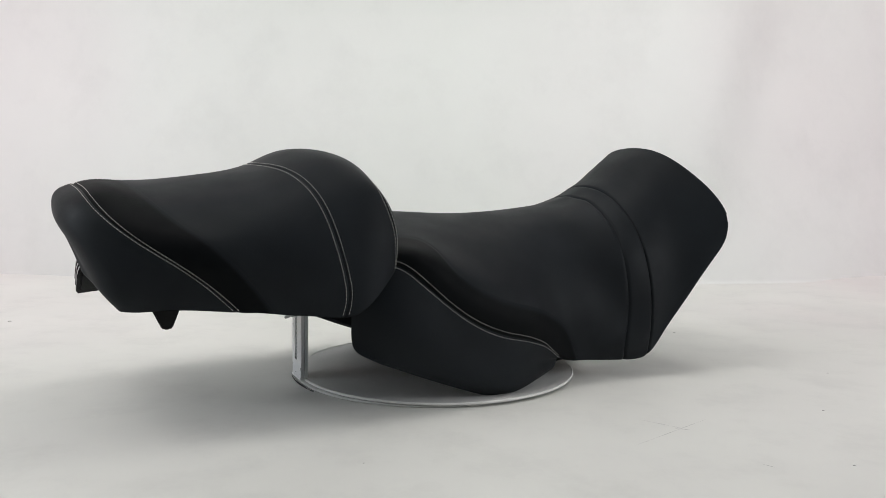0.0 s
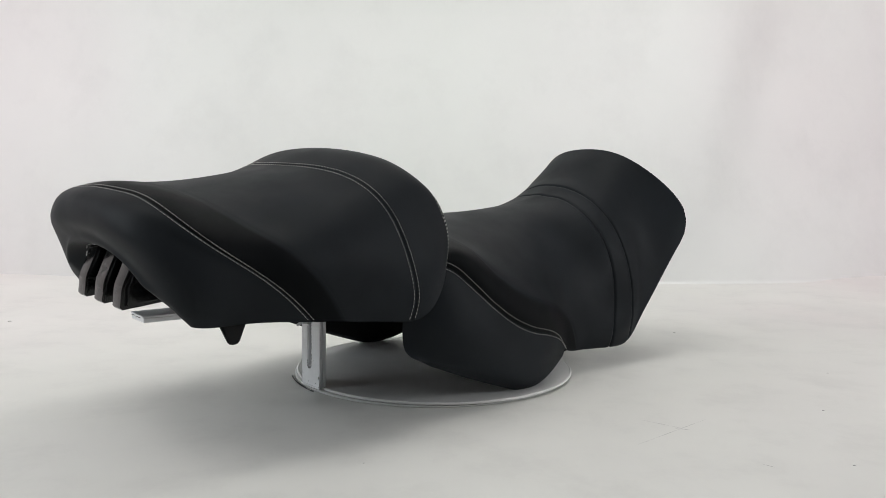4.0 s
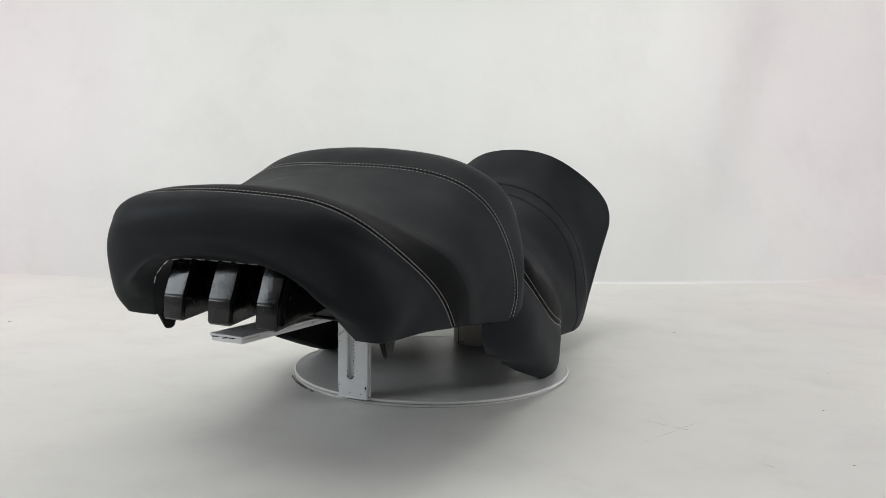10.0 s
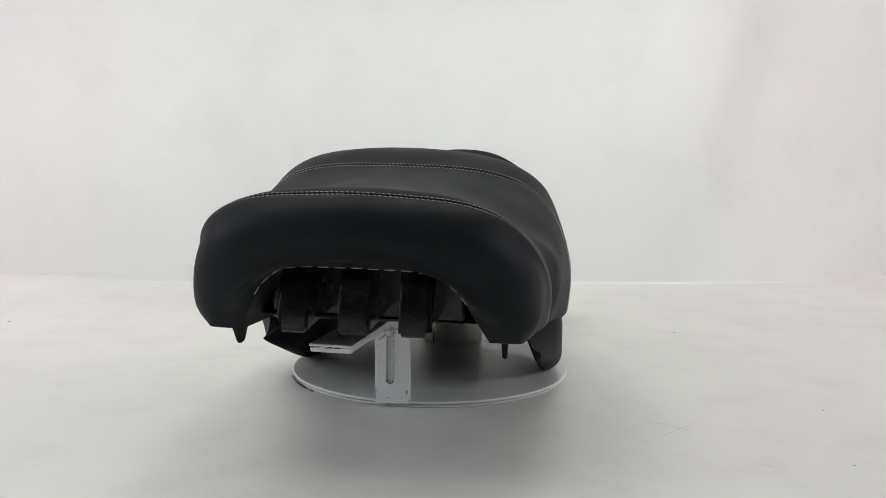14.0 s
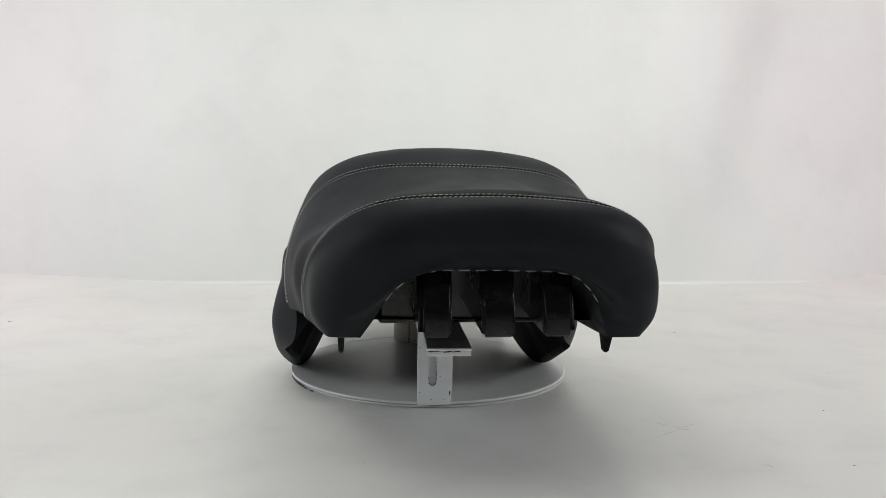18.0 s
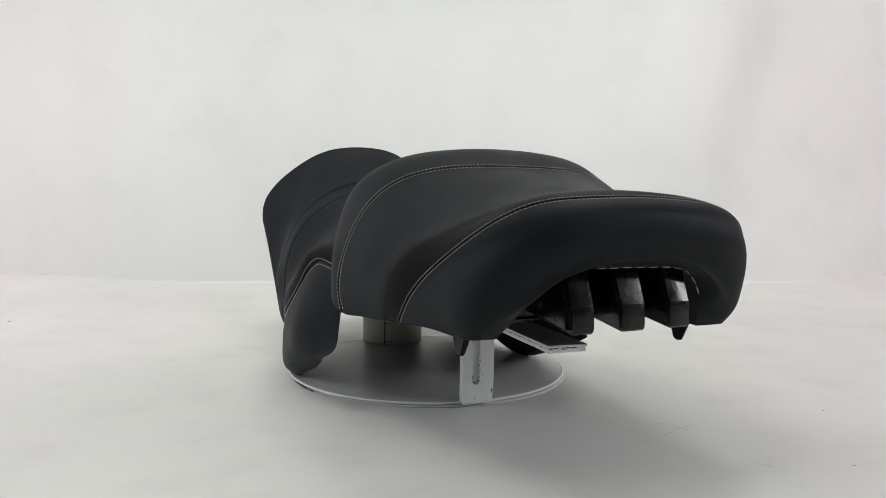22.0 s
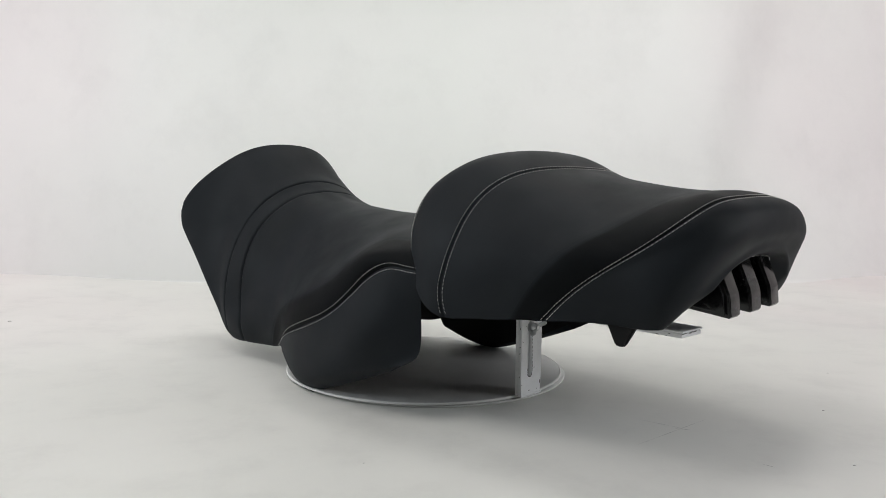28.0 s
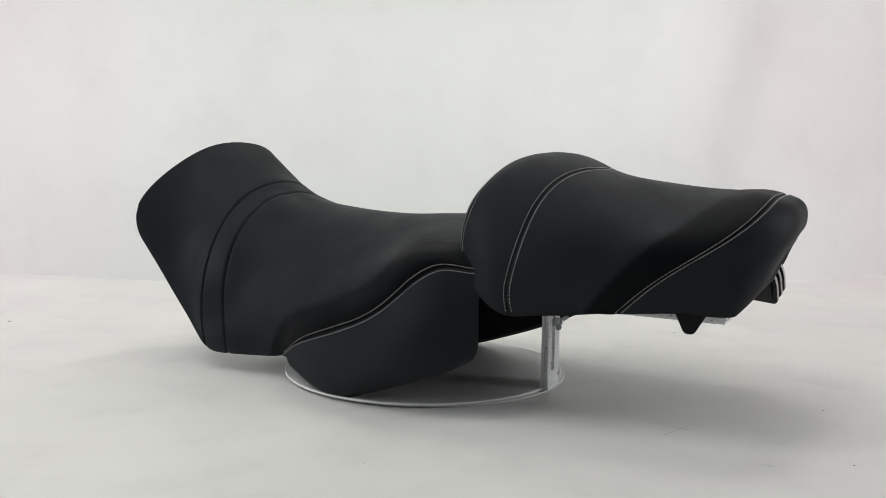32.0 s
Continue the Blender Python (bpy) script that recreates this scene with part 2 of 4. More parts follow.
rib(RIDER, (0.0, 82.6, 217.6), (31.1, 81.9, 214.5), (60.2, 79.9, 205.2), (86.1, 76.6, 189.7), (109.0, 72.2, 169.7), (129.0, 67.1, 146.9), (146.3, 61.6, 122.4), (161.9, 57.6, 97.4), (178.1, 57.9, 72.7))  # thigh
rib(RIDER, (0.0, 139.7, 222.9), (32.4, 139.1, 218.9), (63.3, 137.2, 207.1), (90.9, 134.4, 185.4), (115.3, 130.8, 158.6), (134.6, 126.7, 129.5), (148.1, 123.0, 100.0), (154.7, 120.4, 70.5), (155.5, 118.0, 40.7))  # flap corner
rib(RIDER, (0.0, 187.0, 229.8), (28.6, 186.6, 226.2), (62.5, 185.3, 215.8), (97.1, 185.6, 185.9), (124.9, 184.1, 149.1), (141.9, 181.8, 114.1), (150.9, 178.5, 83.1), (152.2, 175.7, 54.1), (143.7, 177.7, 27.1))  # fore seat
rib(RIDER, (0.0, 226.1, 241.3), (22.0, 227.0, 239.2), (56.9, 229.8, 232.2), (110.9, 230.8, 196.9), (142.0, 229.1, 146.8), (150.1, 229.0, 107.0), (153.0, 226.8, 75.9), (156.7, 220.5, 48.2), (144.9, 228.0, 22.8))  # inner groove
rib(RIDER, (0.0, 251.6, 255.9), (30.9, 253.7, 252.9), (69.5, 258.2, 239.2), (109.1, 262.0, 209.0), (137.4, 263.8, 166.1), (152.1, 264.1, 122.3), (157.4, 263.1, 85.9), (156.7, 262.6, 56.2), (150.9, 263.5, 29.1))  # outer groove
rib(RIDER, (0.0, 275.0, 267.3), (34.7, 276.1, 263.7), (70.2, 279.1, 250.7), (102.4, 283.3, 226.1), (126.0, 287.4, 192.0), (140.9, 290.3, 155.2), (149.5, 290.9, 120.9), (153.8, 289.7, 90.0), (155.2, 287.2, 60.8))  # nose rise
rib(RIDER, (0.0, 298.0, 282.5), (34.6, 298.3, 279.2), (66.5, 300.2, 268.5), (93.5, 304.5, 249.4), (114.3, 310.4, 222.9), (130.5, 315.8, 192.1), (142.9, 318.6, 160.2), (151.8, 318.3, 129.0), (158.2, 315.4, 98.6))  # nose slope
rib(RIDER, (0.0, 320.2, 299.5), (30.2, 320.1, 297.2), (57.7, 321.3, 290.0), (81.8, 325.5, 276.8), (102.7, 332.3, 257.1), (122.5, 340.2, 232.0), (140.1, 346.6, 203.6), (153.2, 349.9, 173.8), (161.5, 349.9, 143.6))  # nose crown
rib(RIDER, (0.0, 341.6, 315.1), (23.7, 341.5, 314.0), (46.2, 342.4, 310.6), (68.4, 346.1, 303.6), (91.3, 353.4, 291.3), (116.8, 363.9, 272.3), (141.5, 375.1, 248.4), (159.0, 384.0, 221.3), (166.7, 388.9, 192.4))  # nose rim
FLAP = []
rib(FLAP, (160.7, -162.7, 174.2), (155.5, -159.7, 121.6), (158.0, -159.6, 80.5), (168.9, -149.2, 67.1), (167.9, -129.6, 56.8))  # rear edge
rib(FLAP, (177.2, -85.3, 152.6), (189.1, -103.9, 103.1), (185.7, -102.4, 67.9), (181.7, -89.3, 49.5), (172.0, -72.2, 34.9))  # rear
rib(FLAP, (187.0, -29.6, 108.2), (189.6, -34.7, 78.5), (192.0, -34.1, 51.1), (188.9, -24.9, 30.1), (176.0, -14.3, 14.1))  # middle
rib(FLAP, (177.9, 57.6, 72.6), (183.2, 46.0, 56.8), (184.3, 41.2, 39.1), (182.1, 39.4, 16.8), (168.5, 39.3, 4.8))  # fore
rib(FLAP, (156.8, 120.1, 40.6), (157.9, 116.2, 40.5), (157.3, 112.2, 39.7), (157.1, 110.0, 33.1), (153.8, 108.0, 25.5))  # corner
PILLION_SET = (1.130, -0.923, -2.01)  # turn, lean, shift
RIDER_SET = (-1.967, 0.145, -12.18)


def seated(X, setting):
    """Turn and lean a seat a little on its stand, as it was put down."""
    turn, lean, shift = radians(setting[0]), radians(setting[1]), setting[2] / 1000
    z = X[..., 2] - 0.2576
    x, z = X[..., 0] * math.cos(lean) - z * math.sin(lean), X[..., 0] * math.sin(lean) + z * math.cos(lean)
    return np.stack([x * math.cos(turn) - X[..., 1] * math.sin(turn) + shift, x * math.sin(turn) + X[..., 1] * math.cos(turn), z + 0.2576], -1)


class Cover:
    """A cover lofted through ribs. u runs from rib to rib, v across from one lower edge over the ridge to the other."""

    def __init__(self, ribs, setting, mirror=True, side=1):
        C = np.array(ribs)
        if mirror:
            C = np.concatenate([C[:, ::-1], C[:, 1:] * np.array([-1, 1, 1])], 1)
        elif side < 0:
            C = C * np.array([-1, 1, 1])
        self.C, self.setting, self.side = C, setting, side
        self.nu, self.nv = C.shape[:2]
        self.dents, self.wave, self.wave_y, self.warp, self.push = [], None, None, None, None

    def raw(self, U, V):
        sh = U.shape
        if self.warp:
            U = U + self.warp(U, V)
        Bu, Bv = natural(self.nu, U.ravel()), natural(self.nv, V.ravel())
        P = np.einsum("ai,ijk,aj->ak", Bu, self.C, Bv).reshape(*sh, 3)
        if self.wave:
            P[..., 2] += self.wave(U, V)
        if self.wave_y:
            P[..., 1] += self.wave_y(U, V)
        if self.push:
            P = P + self.push(U, V)
        return seated(P, self.setting)

    def slopes(self, U, V):
        e = 1e-3
        du = (self.raw(U + e, V) - self.raw(U - e, V)) / (2 * e)
        dv = (self.raw(U, V + e) - self.raw(U, V - e)) / (2 * e)
        n = np.cross(du, dv) * self.side
        return du, dv, n / np.maximum(np.linalg.norm(n, axis=-1, keepdims=True), 1e-9)

    def at(self, U, V, lift=0.0):
        """Points on the cover, with the seams drawn in."""
        U, V = np.broadcast_arrays(np.asarray(U, float), np.asarray(V, float))
        P = self.raw(U, V)
        du, dv, n = self.slopes(U, V)
        d = np.zeros(U.shape)
        for along, where, depth, width in self.dents:
            gap = np.abs(U - where) * np.linalg.norm(du, axis=-1) if along == "u" else np.abs(V - where(U)) * np.linalg.norm(dv, axis=-1)
            d = d - depth * np.exp(-(gap / width) ** 2)
        return P + n * (d + lift)[..., None]


def spread(a, b, n, ends=(True, True)):
    """Steps from a to b, closer together near the seams at the ends."""
    t = np.linspace(0, 1, n)
    w = t * t * (3 - 2 * t)
    s = w if all(ends) else t
    return a + (b - a) * (0.45 * t + 0.55 * s)


def stitch_row(name, points, normals, parent, label, long=0.0027, gap=0.0015, thick=0.00031, mat=None):
    """A row of short thread stitches along a curve; each is a small rounded bar sunk at its ends."""
    P, N = np.asarray(points), np.asarray(normals)
    s = np.r_[0, np.cumsum(np.linalg.norm(np.diff(P, axis=0), axis=1))]
    verts, faces = [], []
    at = gap
    while at + long < s[-1]:
        ring0 = len(verts)
        for k, (f, h, w) in enumerate(((0, -0.2, 0.7), (0.25, 0.55, 1.0), (0.75, 0.55, 1.0), (1, -0.2, 0.7))):
            q = at + f * long
            p = np.array([np.interp(q, s, P[:, c]) for c in range(3)])
            nn = np.array([np.interp(q, s, N[:, c]) for c in range(3)])
            p2 = np.array([np.interp(min(q + 1e-3, s[-1]), s, P[:, c]) for c in range(3)])
            p1 = np.array([np.interp(max(q - 1e-3, 0), s, P[:, c]) for c in range(3)])
            t = (p2 - p1) / max(np.linalg.norm(p2 - p1), 1e-9)
            nn = nn / max(np.linalg.norm(nn), 1e-9)
            side = np.cross(t, nn)
            c = p + nn * thick * h
            for a in range(5):
                an = 2 * math.pi * a / 5
                verts.append((c + (side * math.cos(an) + nn * math.sin(an)) * thick * w).tolist())
            if k:
                for a in range(5):
                    b = (a + 1) % 5
                    o = ring0 + (k - 1) * 5
                    faces.append((o + a, o + b, o + 5 + b, o + 5 + a))
        faces.append(tuple(ring0 + a for a in (4, 3, 2, 1, 0)))
        faces.append(tuple(ring0 + 15 + a for a in range(5)))
        at += long + gap
    me = bpy.data.meshes.new(name)
    me.from_pydata(verts, [], faces)
    me.materials.append(mat or THREAD)
    for p in me.polygons:
        p.use_smooth = True
    ob = new(name, me)
    ob.parent = parent
    return tagged(ob, label, kind="stuff")


def seam_rows(cover, u0, v0, v1, parent, offset=0.0031, sides=(-1, 1)):
    """Topstitching on both sides of a cross seam."""
    v = np.linspace(v0, v1, 160)
    for sd in sides:
        u = np.full_like(v, u0)
        du = cover.slopes(u, v)[0]
        u2 = u + sd * offset / np.linalg.norm(du, axis=1)
        P = cover.at(u2, v)
        n = cover.slopes(u2, v)[2]
        stitch_row("stitching", P, n, parent, "row of pale grey topstitching")


# ---------------------------------------------------------------- setting
def floor_height(x, y):
    """The sheet lies flat; it turns up against the backdrop in the far corner and has two low creases."""
    up = min(max((x - 0.98) / 0.35, 0.0), 1.0)
    h = 0.020 * up * up * (3 - 2 * up) * math.exp(-((y - 1.02) / 0.10) ** 2)
    d = (x - 0.895) * 0.998 + (y - 0.705) * 0.058
    h += 0.0022 * math.exp(-(d / 0.012) ** 2) * math.exp(-((y - 0.60) / 0.16) ** 2)
    d = (x - 0.99) * 0.93 + (y - 0.60) * 0.37
    h += 0.0018 * math.exp(-(d / 0.015) ** 2) * math.exp(-((y - 0.65) / 0.12) ** 2)
    return h


def setting():
    # floor sheet
    bm = bmesh.new()
    nx, ny = 240, 230
    rows = []
    for j in range(ny + 1):
        y = -3.2 + 4.6 * j / ny
        rows.append([bm.verts.new((-2.4 + 4.8 * i / nx, y, floor_height(-2.4 + 4.8 * i / nx, y))) for i in range(nx + 1)])
    for j in range(ny):
        for i in range(nx):
            bm.faces.new((rows[j][i], rows[j][i + 1], rows[j + 1][i + 1], rows[j + 1][i]))
    floor = tagged(part("floor", bm, FLOOR), "white scuffed studio floor sheet", kind="structure")
    # scratches and specks
    for x0, y0, x1, y1, w in ((0.233, -0.218, 0.277, -0.252, 0.0007), (0.205, -0.302, 0.307, -0.215, 0.0005), (0.312, -0.349, 0.320, -0.357, 0.0011), (0.262, -0.247, 0.277, -0.2515, 0.0010)):
        bm = bmesh.new()
        L = math.hypot(x1 - x0, y1 - y0)
        m = pose(x0, y0, 0, 0, 0, math.degrees(math.atan2(y1 - y0, x1 - x0)))
        n = 9
        top = [(L * k / n, w * math.sin(math.pi * (k + 0.4) / (n + 0.8)) * (0.6 + 0.4 * math.sin(k * 2.1))) for k in range(n + 1)]
        up = [bm.verts.new(m @ Vector((q, h, 0.0004))) for q, h in top]
        dn = [bm.verts.new(m @ Vector((q, -h, 0.0004))) for q, h in top]
        for k in range(n):
            bm.faces.new((dn[k], dn[k + 1], up[k + 1], up[k]))
        part("scratch", bm, MARK, floor, smooth=False)
    for x, y, r in ((0.459, -0.177, 0.0016), (0.398, -0.35, 0.0013), (0.558, 0.001, 0.0014), (0.432, 0.284, 0.0024), (-0.759, 0.323, 0.0035), (-0.06, -0.354, 0.0009)):
        bm = bmesh.new()
        v = bmesh.ops.create_icosphere(bm, subdivisions=1, radius=r)["verts"]
        for q in v:
            q.co = Vector((x + q.co.x * 1.2, y + q.co.y * 0.8, 0.0002 + max(q.co.z, -0.0004) * 0.25))
        part("speck", bm, MARK, floor)
    # backdrop cloth: hangs in slow folds, foot on the floor
    xs, zs = np.linspace(-2.4, 2.4, 161), np.r_[np.linspace(0.0, 1.0, 16) ** 2 * 0.075, np.linspace(0.1, 2.6, 24)]
    X, Z = np.meshgrid(xs, zs)
    foot = sum(np.interp(X + d, (-2.4, -1.16, -0.96, -0.83, -0.66, -0.52, 0.03, 0.54, 0.82, 1.07, 1.5, 2.4), (1.10, 1.004, 0.972, 0.925, 0.880, 0.874, 0.909, 0.952, 0.979, 1.022, 1.16, 1.30)) for d in (-0.05, 0, 0.05)) / 3
    ramp_ = 1 / (1 + np.exp(-np.clip((X - 0.71 - 0.29 * Z) / 0.045, -40, 40)))
    fold = 0.008 * np.sin(X * 5.1 + 0.6) + 0.004 * np.sin(X * 11.7 + 1.9 + 0.5 * Z) + 0.075 * ramp_ + 0.008 * np.exp(-((X + 0.93 + 0.1 * Z) / 0.07) ** 2)
    bend = 0.007 - 0.0062 / (1 + np.exp(np.clip((X + 0.55) / 0.08, -40, 40)))
    cove = bend * (1 - np.sqrt(1 - np.clip(1 - Z / bend, 0, 1) ** 2))
    Y = foot - cove + 0.10 * np.clip(Z / 0.6, 0, 1) ** 1.5 + fold * np.clip(Z / 0.25, 0.0, 1)
    grid_part("backdrop", np.stack([X, Y, Z], -1), CLOTH, flip=True)
    tagged(bpy.data.objects["backdrop"], "white hanging studio backdrop cloth with soft folds", kind="structure")
    for name, x0, x1, y0, y1, z0, z1, mat, lab in (
            ("wall_west", -2.5, -2.4, -0.15, 1.4, 0, 2.6, CLOTH, "white studio side wall round a window"),
            ("wall_west_rear", -2.5, -2.4, -3.2, -1.95, 0, 2.6, ROOM, "dark grey room wall"),
            ("wall_west_low", -2.5, -2.4, -1.95, -0.15, 0, 0.35, CLOTH, "white studio side wall round a window"),
            ("wall_west_high", -2.5, -2.4, -1.95, -0.15, 1.55, 2.6, CLOTH, "white studio side wall round a window"),
            ("wall_east", 2.4, 2.5, -0.15, 1.4, 0, 2.6, CLOTH, "white studio side wall round a window"),
            ("wall_east_rear", 2.4, 2.5, -3.2, -1.95, 0, 2.6, ROOM, "dark grey room wall"),
            ("wall_east_low", 2.4, 2.5, -1.95, -0.15, 0, 0.35, CLOTH, "white studio side wall round a window"),
            ("wall_east_high", 2.4, 2.5, -1.95, -0.15, 1.55, 2.6, CLOTH, "white studio side wall round a window"),
            ("wall_south", -2.5, 2.5, -3.3, -3.2, 0, 2.6, ROOM, "dark grey room wall"),
            ("wall_north", -2.5, 2.5, 1.4, 1.5, 0, 2.6, ROOM, "grey room wall behind the cloth"),
            ("ceiling", -2.5, 2.5, -3.3, 1.5, 2.6, 2.7, CEIL, "pale ceiling")):
        bm = bmesh.new()
        box(bm, x0, x1, y0, y1, z0, z1)
        tagged(part(name, bm, mat, smooth=False), lab, kind="structure")


setting()

# ---------------------------------------------------------------- turntable and stand
DISC_X, DISC_Y, DISC_R, DISC_TOP = -0.0016, 0.0097, 0.1890, 0.0062


def turntable():
    root = tagged(new("turntable"), "thin round grey-white turntable with a white rim", "turntable")
    # dark ring that paints the shade between disc and plate
    bm = bmesh.new()
    lathe(bm, [(0, 0.0028), (DISC_R - 0.0045, 0.0028), (DISC_R - 0.0045, 0.0036)], 128, DISC_X, DISC_Y)
    part("gap_shade_ring", bm, EDGE_DARK, root)
    bm = bmesh.new()
    lathe(bm, [(DISC_R - 0.0024, 0.0034), (DISC_R - 0.001, 0.0034), (DISC_R, 0.0040), (DISC_R, 0.0054), (DISC_R - 0.0010, DISC_TOP + 0.0004), (DISC_R - 0.0019, DISC_TOP + 0.0004), (DISC_R - 0.0024, DISC_TOP - 0.0004)], 128, DISC_X, DISC_Y)
    part("rim", bm, RIM_PAINT, root, "raised white rim, chipped in places")
    bm = bmesh.new()
    lathe(bm, [(0, 0.0034), (DISC_R - 0.0024, 0.0034), (DISC_R - 0.0024, DISC_TOP), (0, DISC_TOP)], 128, DISC_X, DISC_Y)
    part("disc", bm, DISC_PAINT, root, "grey-white painted disc that turns", smooth=False)
    return root


def bearing_plate():
    """The bearing plate under the disc stays where it is; a dark strip paints the gap's shade at one side."""
    root = tagged(new("bearing_plate"), "flat white plate under the turning disc with a strip of gap shade", "bearing plate")
    bm = bmesh.new()
    lathe(bm, [(0, 0.0), (DISC_R - 0.0055, 0.0), (DISC_R - 0.004, 0.0006), (DISC_R - 0.004, 0.0022), (DISC_R - 0.0055, 0.0027), (0, 0.0027)], 128, 0.0, 0.004)
    part("plate", bm, DISC_PAINT, root)
    # near-black strip standing in for shade where the gap shows
    bm = bmesh.new()
    lo, hi = [], []
    for k in range(15):
        a = radians(193 + 2.0 * k)
        r = DISC_R + 0.0004
        lo.append(bm.verts.new((r * math.cos(a), 0.004 + r * math.sin(a), 0.0002 + 0.0005 * math.sin(k * 1.7) ** 2)))
        hi.append(bm.verts.new((r * math.cos(a), 0.004 + r * math.sin(a), 0.0032 - 0.0010 * math.sin(k * 0.9) ** 2 - 0.0009 * (k > 10))))
    for k in range(14):
        bm.faces.new((lo[k], lo[k + 1], hi[k + 1], hi[k]))
    part("gap_shade_strip", bm, EDGE_DARK, root, "dark strip for the shade under the disc")


def slotted_plate(bm, x0, x1, y0, y1, z0, z1, sx, sw, sz0, sz1):
    """An upright flat bar with a long round-ended slot through it."""
    n = 12
    slot = [(sx + sw * math.cos(math.pi * k / n), sz1 + sw * math.sin(math.pi * k / n)) for k in range(n + 1)]
    slot += [(sx - sw * math.cos(math.pi * k / n), sz0 - sw * math.sin(math.pi * k / n)) for k in range(n + 1)]
    m = len(slot)
    outer = []
    for x, z in slot:
        dx, dz = x - sx, z - (sz0 + sz1) / 2
        if abs(x - sx) >= sw * 0.55:
            outer.append((x1 if dx > 0 else x0, z))
        else:
            outer.append((sx + dx / (sw * 0.55) * ((x1 - sx) if dx > 0 else (sx - x0)), z1 if dz > 0 else z0))
    # corners
    rings = []
    for y, inset in ((y0 + 0.0006, 0), (y0, 0.0006), (y1, 0.0006), (y1 - 0.0006, 0)):
        rings.append(([bm.verts.new((x, y, z)) for x, z in slot],
                      [bm.verts.new((min(max(x, x0 + inset), x1 - inset), y, min(max(z, z0 + inset), z1 - inset))) for x, z in outer]))
    for k in range(m):
        k2 = (k + 1) % m
        bm.faces.new((rings[1][0][k], rings[1][1][k], rings[1][1][k2], rings[1][0][k2]))
        bm.faces.new((rings[2][0][k2], rings[2][1][k2], rings[2][1][k], rings[2][0][k]))
        bm.faces.new((rings[1][0][k2], rings[2][0][k2], rings[2][0][k], rings[1][0][k]))
        for a, b in ((0, 1), (3, 0), (2, 3)):
            bm.faces.new((rings[a][1][k], rings[a][1][k2], rings[b][1][k2], rings[b][1][k]))
    bmesh.ops.recalc_face_normals(bm, faces=bm.faces)


def stand():
    root = tagged(new("seat_stand"), "white chipped steel bracket and pipe stand on the turntable", "stand")
    # foot plate at the rim and the slotted upright
    bm = bmesh.new()
    box(bm, -0.0345, 0.0048, -0.1798, -0.1755, 0.0075, 0.118, 0.0006)
    part("foot_plate", bm, BAR_PAINT, root, smooth=False)
    bm = bmesh.new()
    slotted_plate(bm, -0.0352, 0.0050, -0.1850, -0.1805, 0.0058, 0.116, -0.0180, 0.0042, 0.0325, 0.092)
    part("slotted_upright", bm, BAR_PAINT, root, "white flat bar with a long slot", smooth=False)
    # weld bead along the foot
    bm = bmesh.new()
    box(bm, -0.0352, 0.0046, -0.1862, -0.1846, 0.0052, 0.0078, 0.0011, segs=3)
    for q in bm.verts:
        q.co.y -= 0.0005 * math.sin(q.co.x * 900) ** 2
    part("weld_bead", bm, BAR_PAINT, root, "uneven painted weld bead")
    # chipped spots along the slot, the edges and the weld
    rnd = random.Random(5)
    bm = bmesh.new()
    spots = [(-0.0135 + rnd.uniform(-0.0004, 0.0005), 0.036 + 0.0046 * k, 0.0004, rnd.uniform(0.0013, 0.0026)) for k in range(11)]
    spots += [(-0.0222 + rnd.uniform(-0.0003, 0.0003), 0.031 + 0.0030 * k, 0.0005, rnd.uniform(0.0008, 0.0016)) for k in range(3)]
    spots += [(-0.0180 + 0.0042 * math.cos(a), 0.0325 - 0.0044 * math.sin(a), 0.0008, 0.0007) for a in (0.2, 0.45, 0.7, 0.95, 1.2, 1.45, 1.7, 1.95, 2.2, 2.45, 2.7)]
    spots += [(0.0020, 0.019, 0.0009, 0.0030), (-0.0330, 0.0200, 0.0007, 0.0007), (-0.0325, 0.0720, 0.0008, 0.0006), (-0.0190, 0.0115, 0.0015, 0.0005), (-0.0040, 0.0112, 0.0010, 0.0005), (-0.0270, 0.0900, 0.0005, 0.0009)]
    for x, z, hx, hz in spots:
        v = bmesh.ops.create_icosphere(bm, subdivisions=1, radius=1.0)["verts"]
        for q in v:
            q.co = Vector((x + q.co.x * hx * rnd.uniform(0.7, 1.2), -0.1850 + q.co.y * 0.0003, z + q.co.z * hz * rnd.uniform(0.7, 1.2)))
    for z, hz in ((0.030, 0.0006), (0.058, 0.0009), (0.066, 0.0006), (0.088, 0.0008), (0.104, 0.0005)):
        v = bmesh.ops.create_icosphere(bm, subdivisions=1, radius=1.0)["verts"]
        for q in v:
            q.co = Vector((-0.0352 + q.co.x * 0.0003, -0.1828 + q.co.y * 0.0008, z + q.co.z * hz))
    tagged(part("paint_chips", bm, EDGE_DARK, root, "dark chips in the white paint"), kind="stuff")
    # clamp bolt with wing nut
    bm = bmesh.new()
    r = bmesh.ops.create_cone(bm, cap_ends=True, segments=20, radius1=0.0028, radius2=0.0028, depth=0.016)
    bmesh.ops.transform(bm, matrix=pose(-0.0180, -0.1885, 0.0890, 90, 0, 0), verts=r["verts"])
    r = bmesh.ops.create_cone(bm, cap_ends=True, segments=24, radius1=0.0066, radius2=0.0066, depth=0.0014)
    bmesh.ops.transform(bm, matrix=pose(-0.0180, -0.1858, 0.0890, 90, 0, 0), verts=r["verts"])
    bolt = part("clamp_bolt", bm, ZINC, root, "zinc clamp bolt and washer", smooth=False)
    bm = bmesh.new()
    r = bmesh.ops.create_cone(bm, cap_ends=True, segments=20, radius1=0.0056, radius2=0.0044, depth=0.0075)
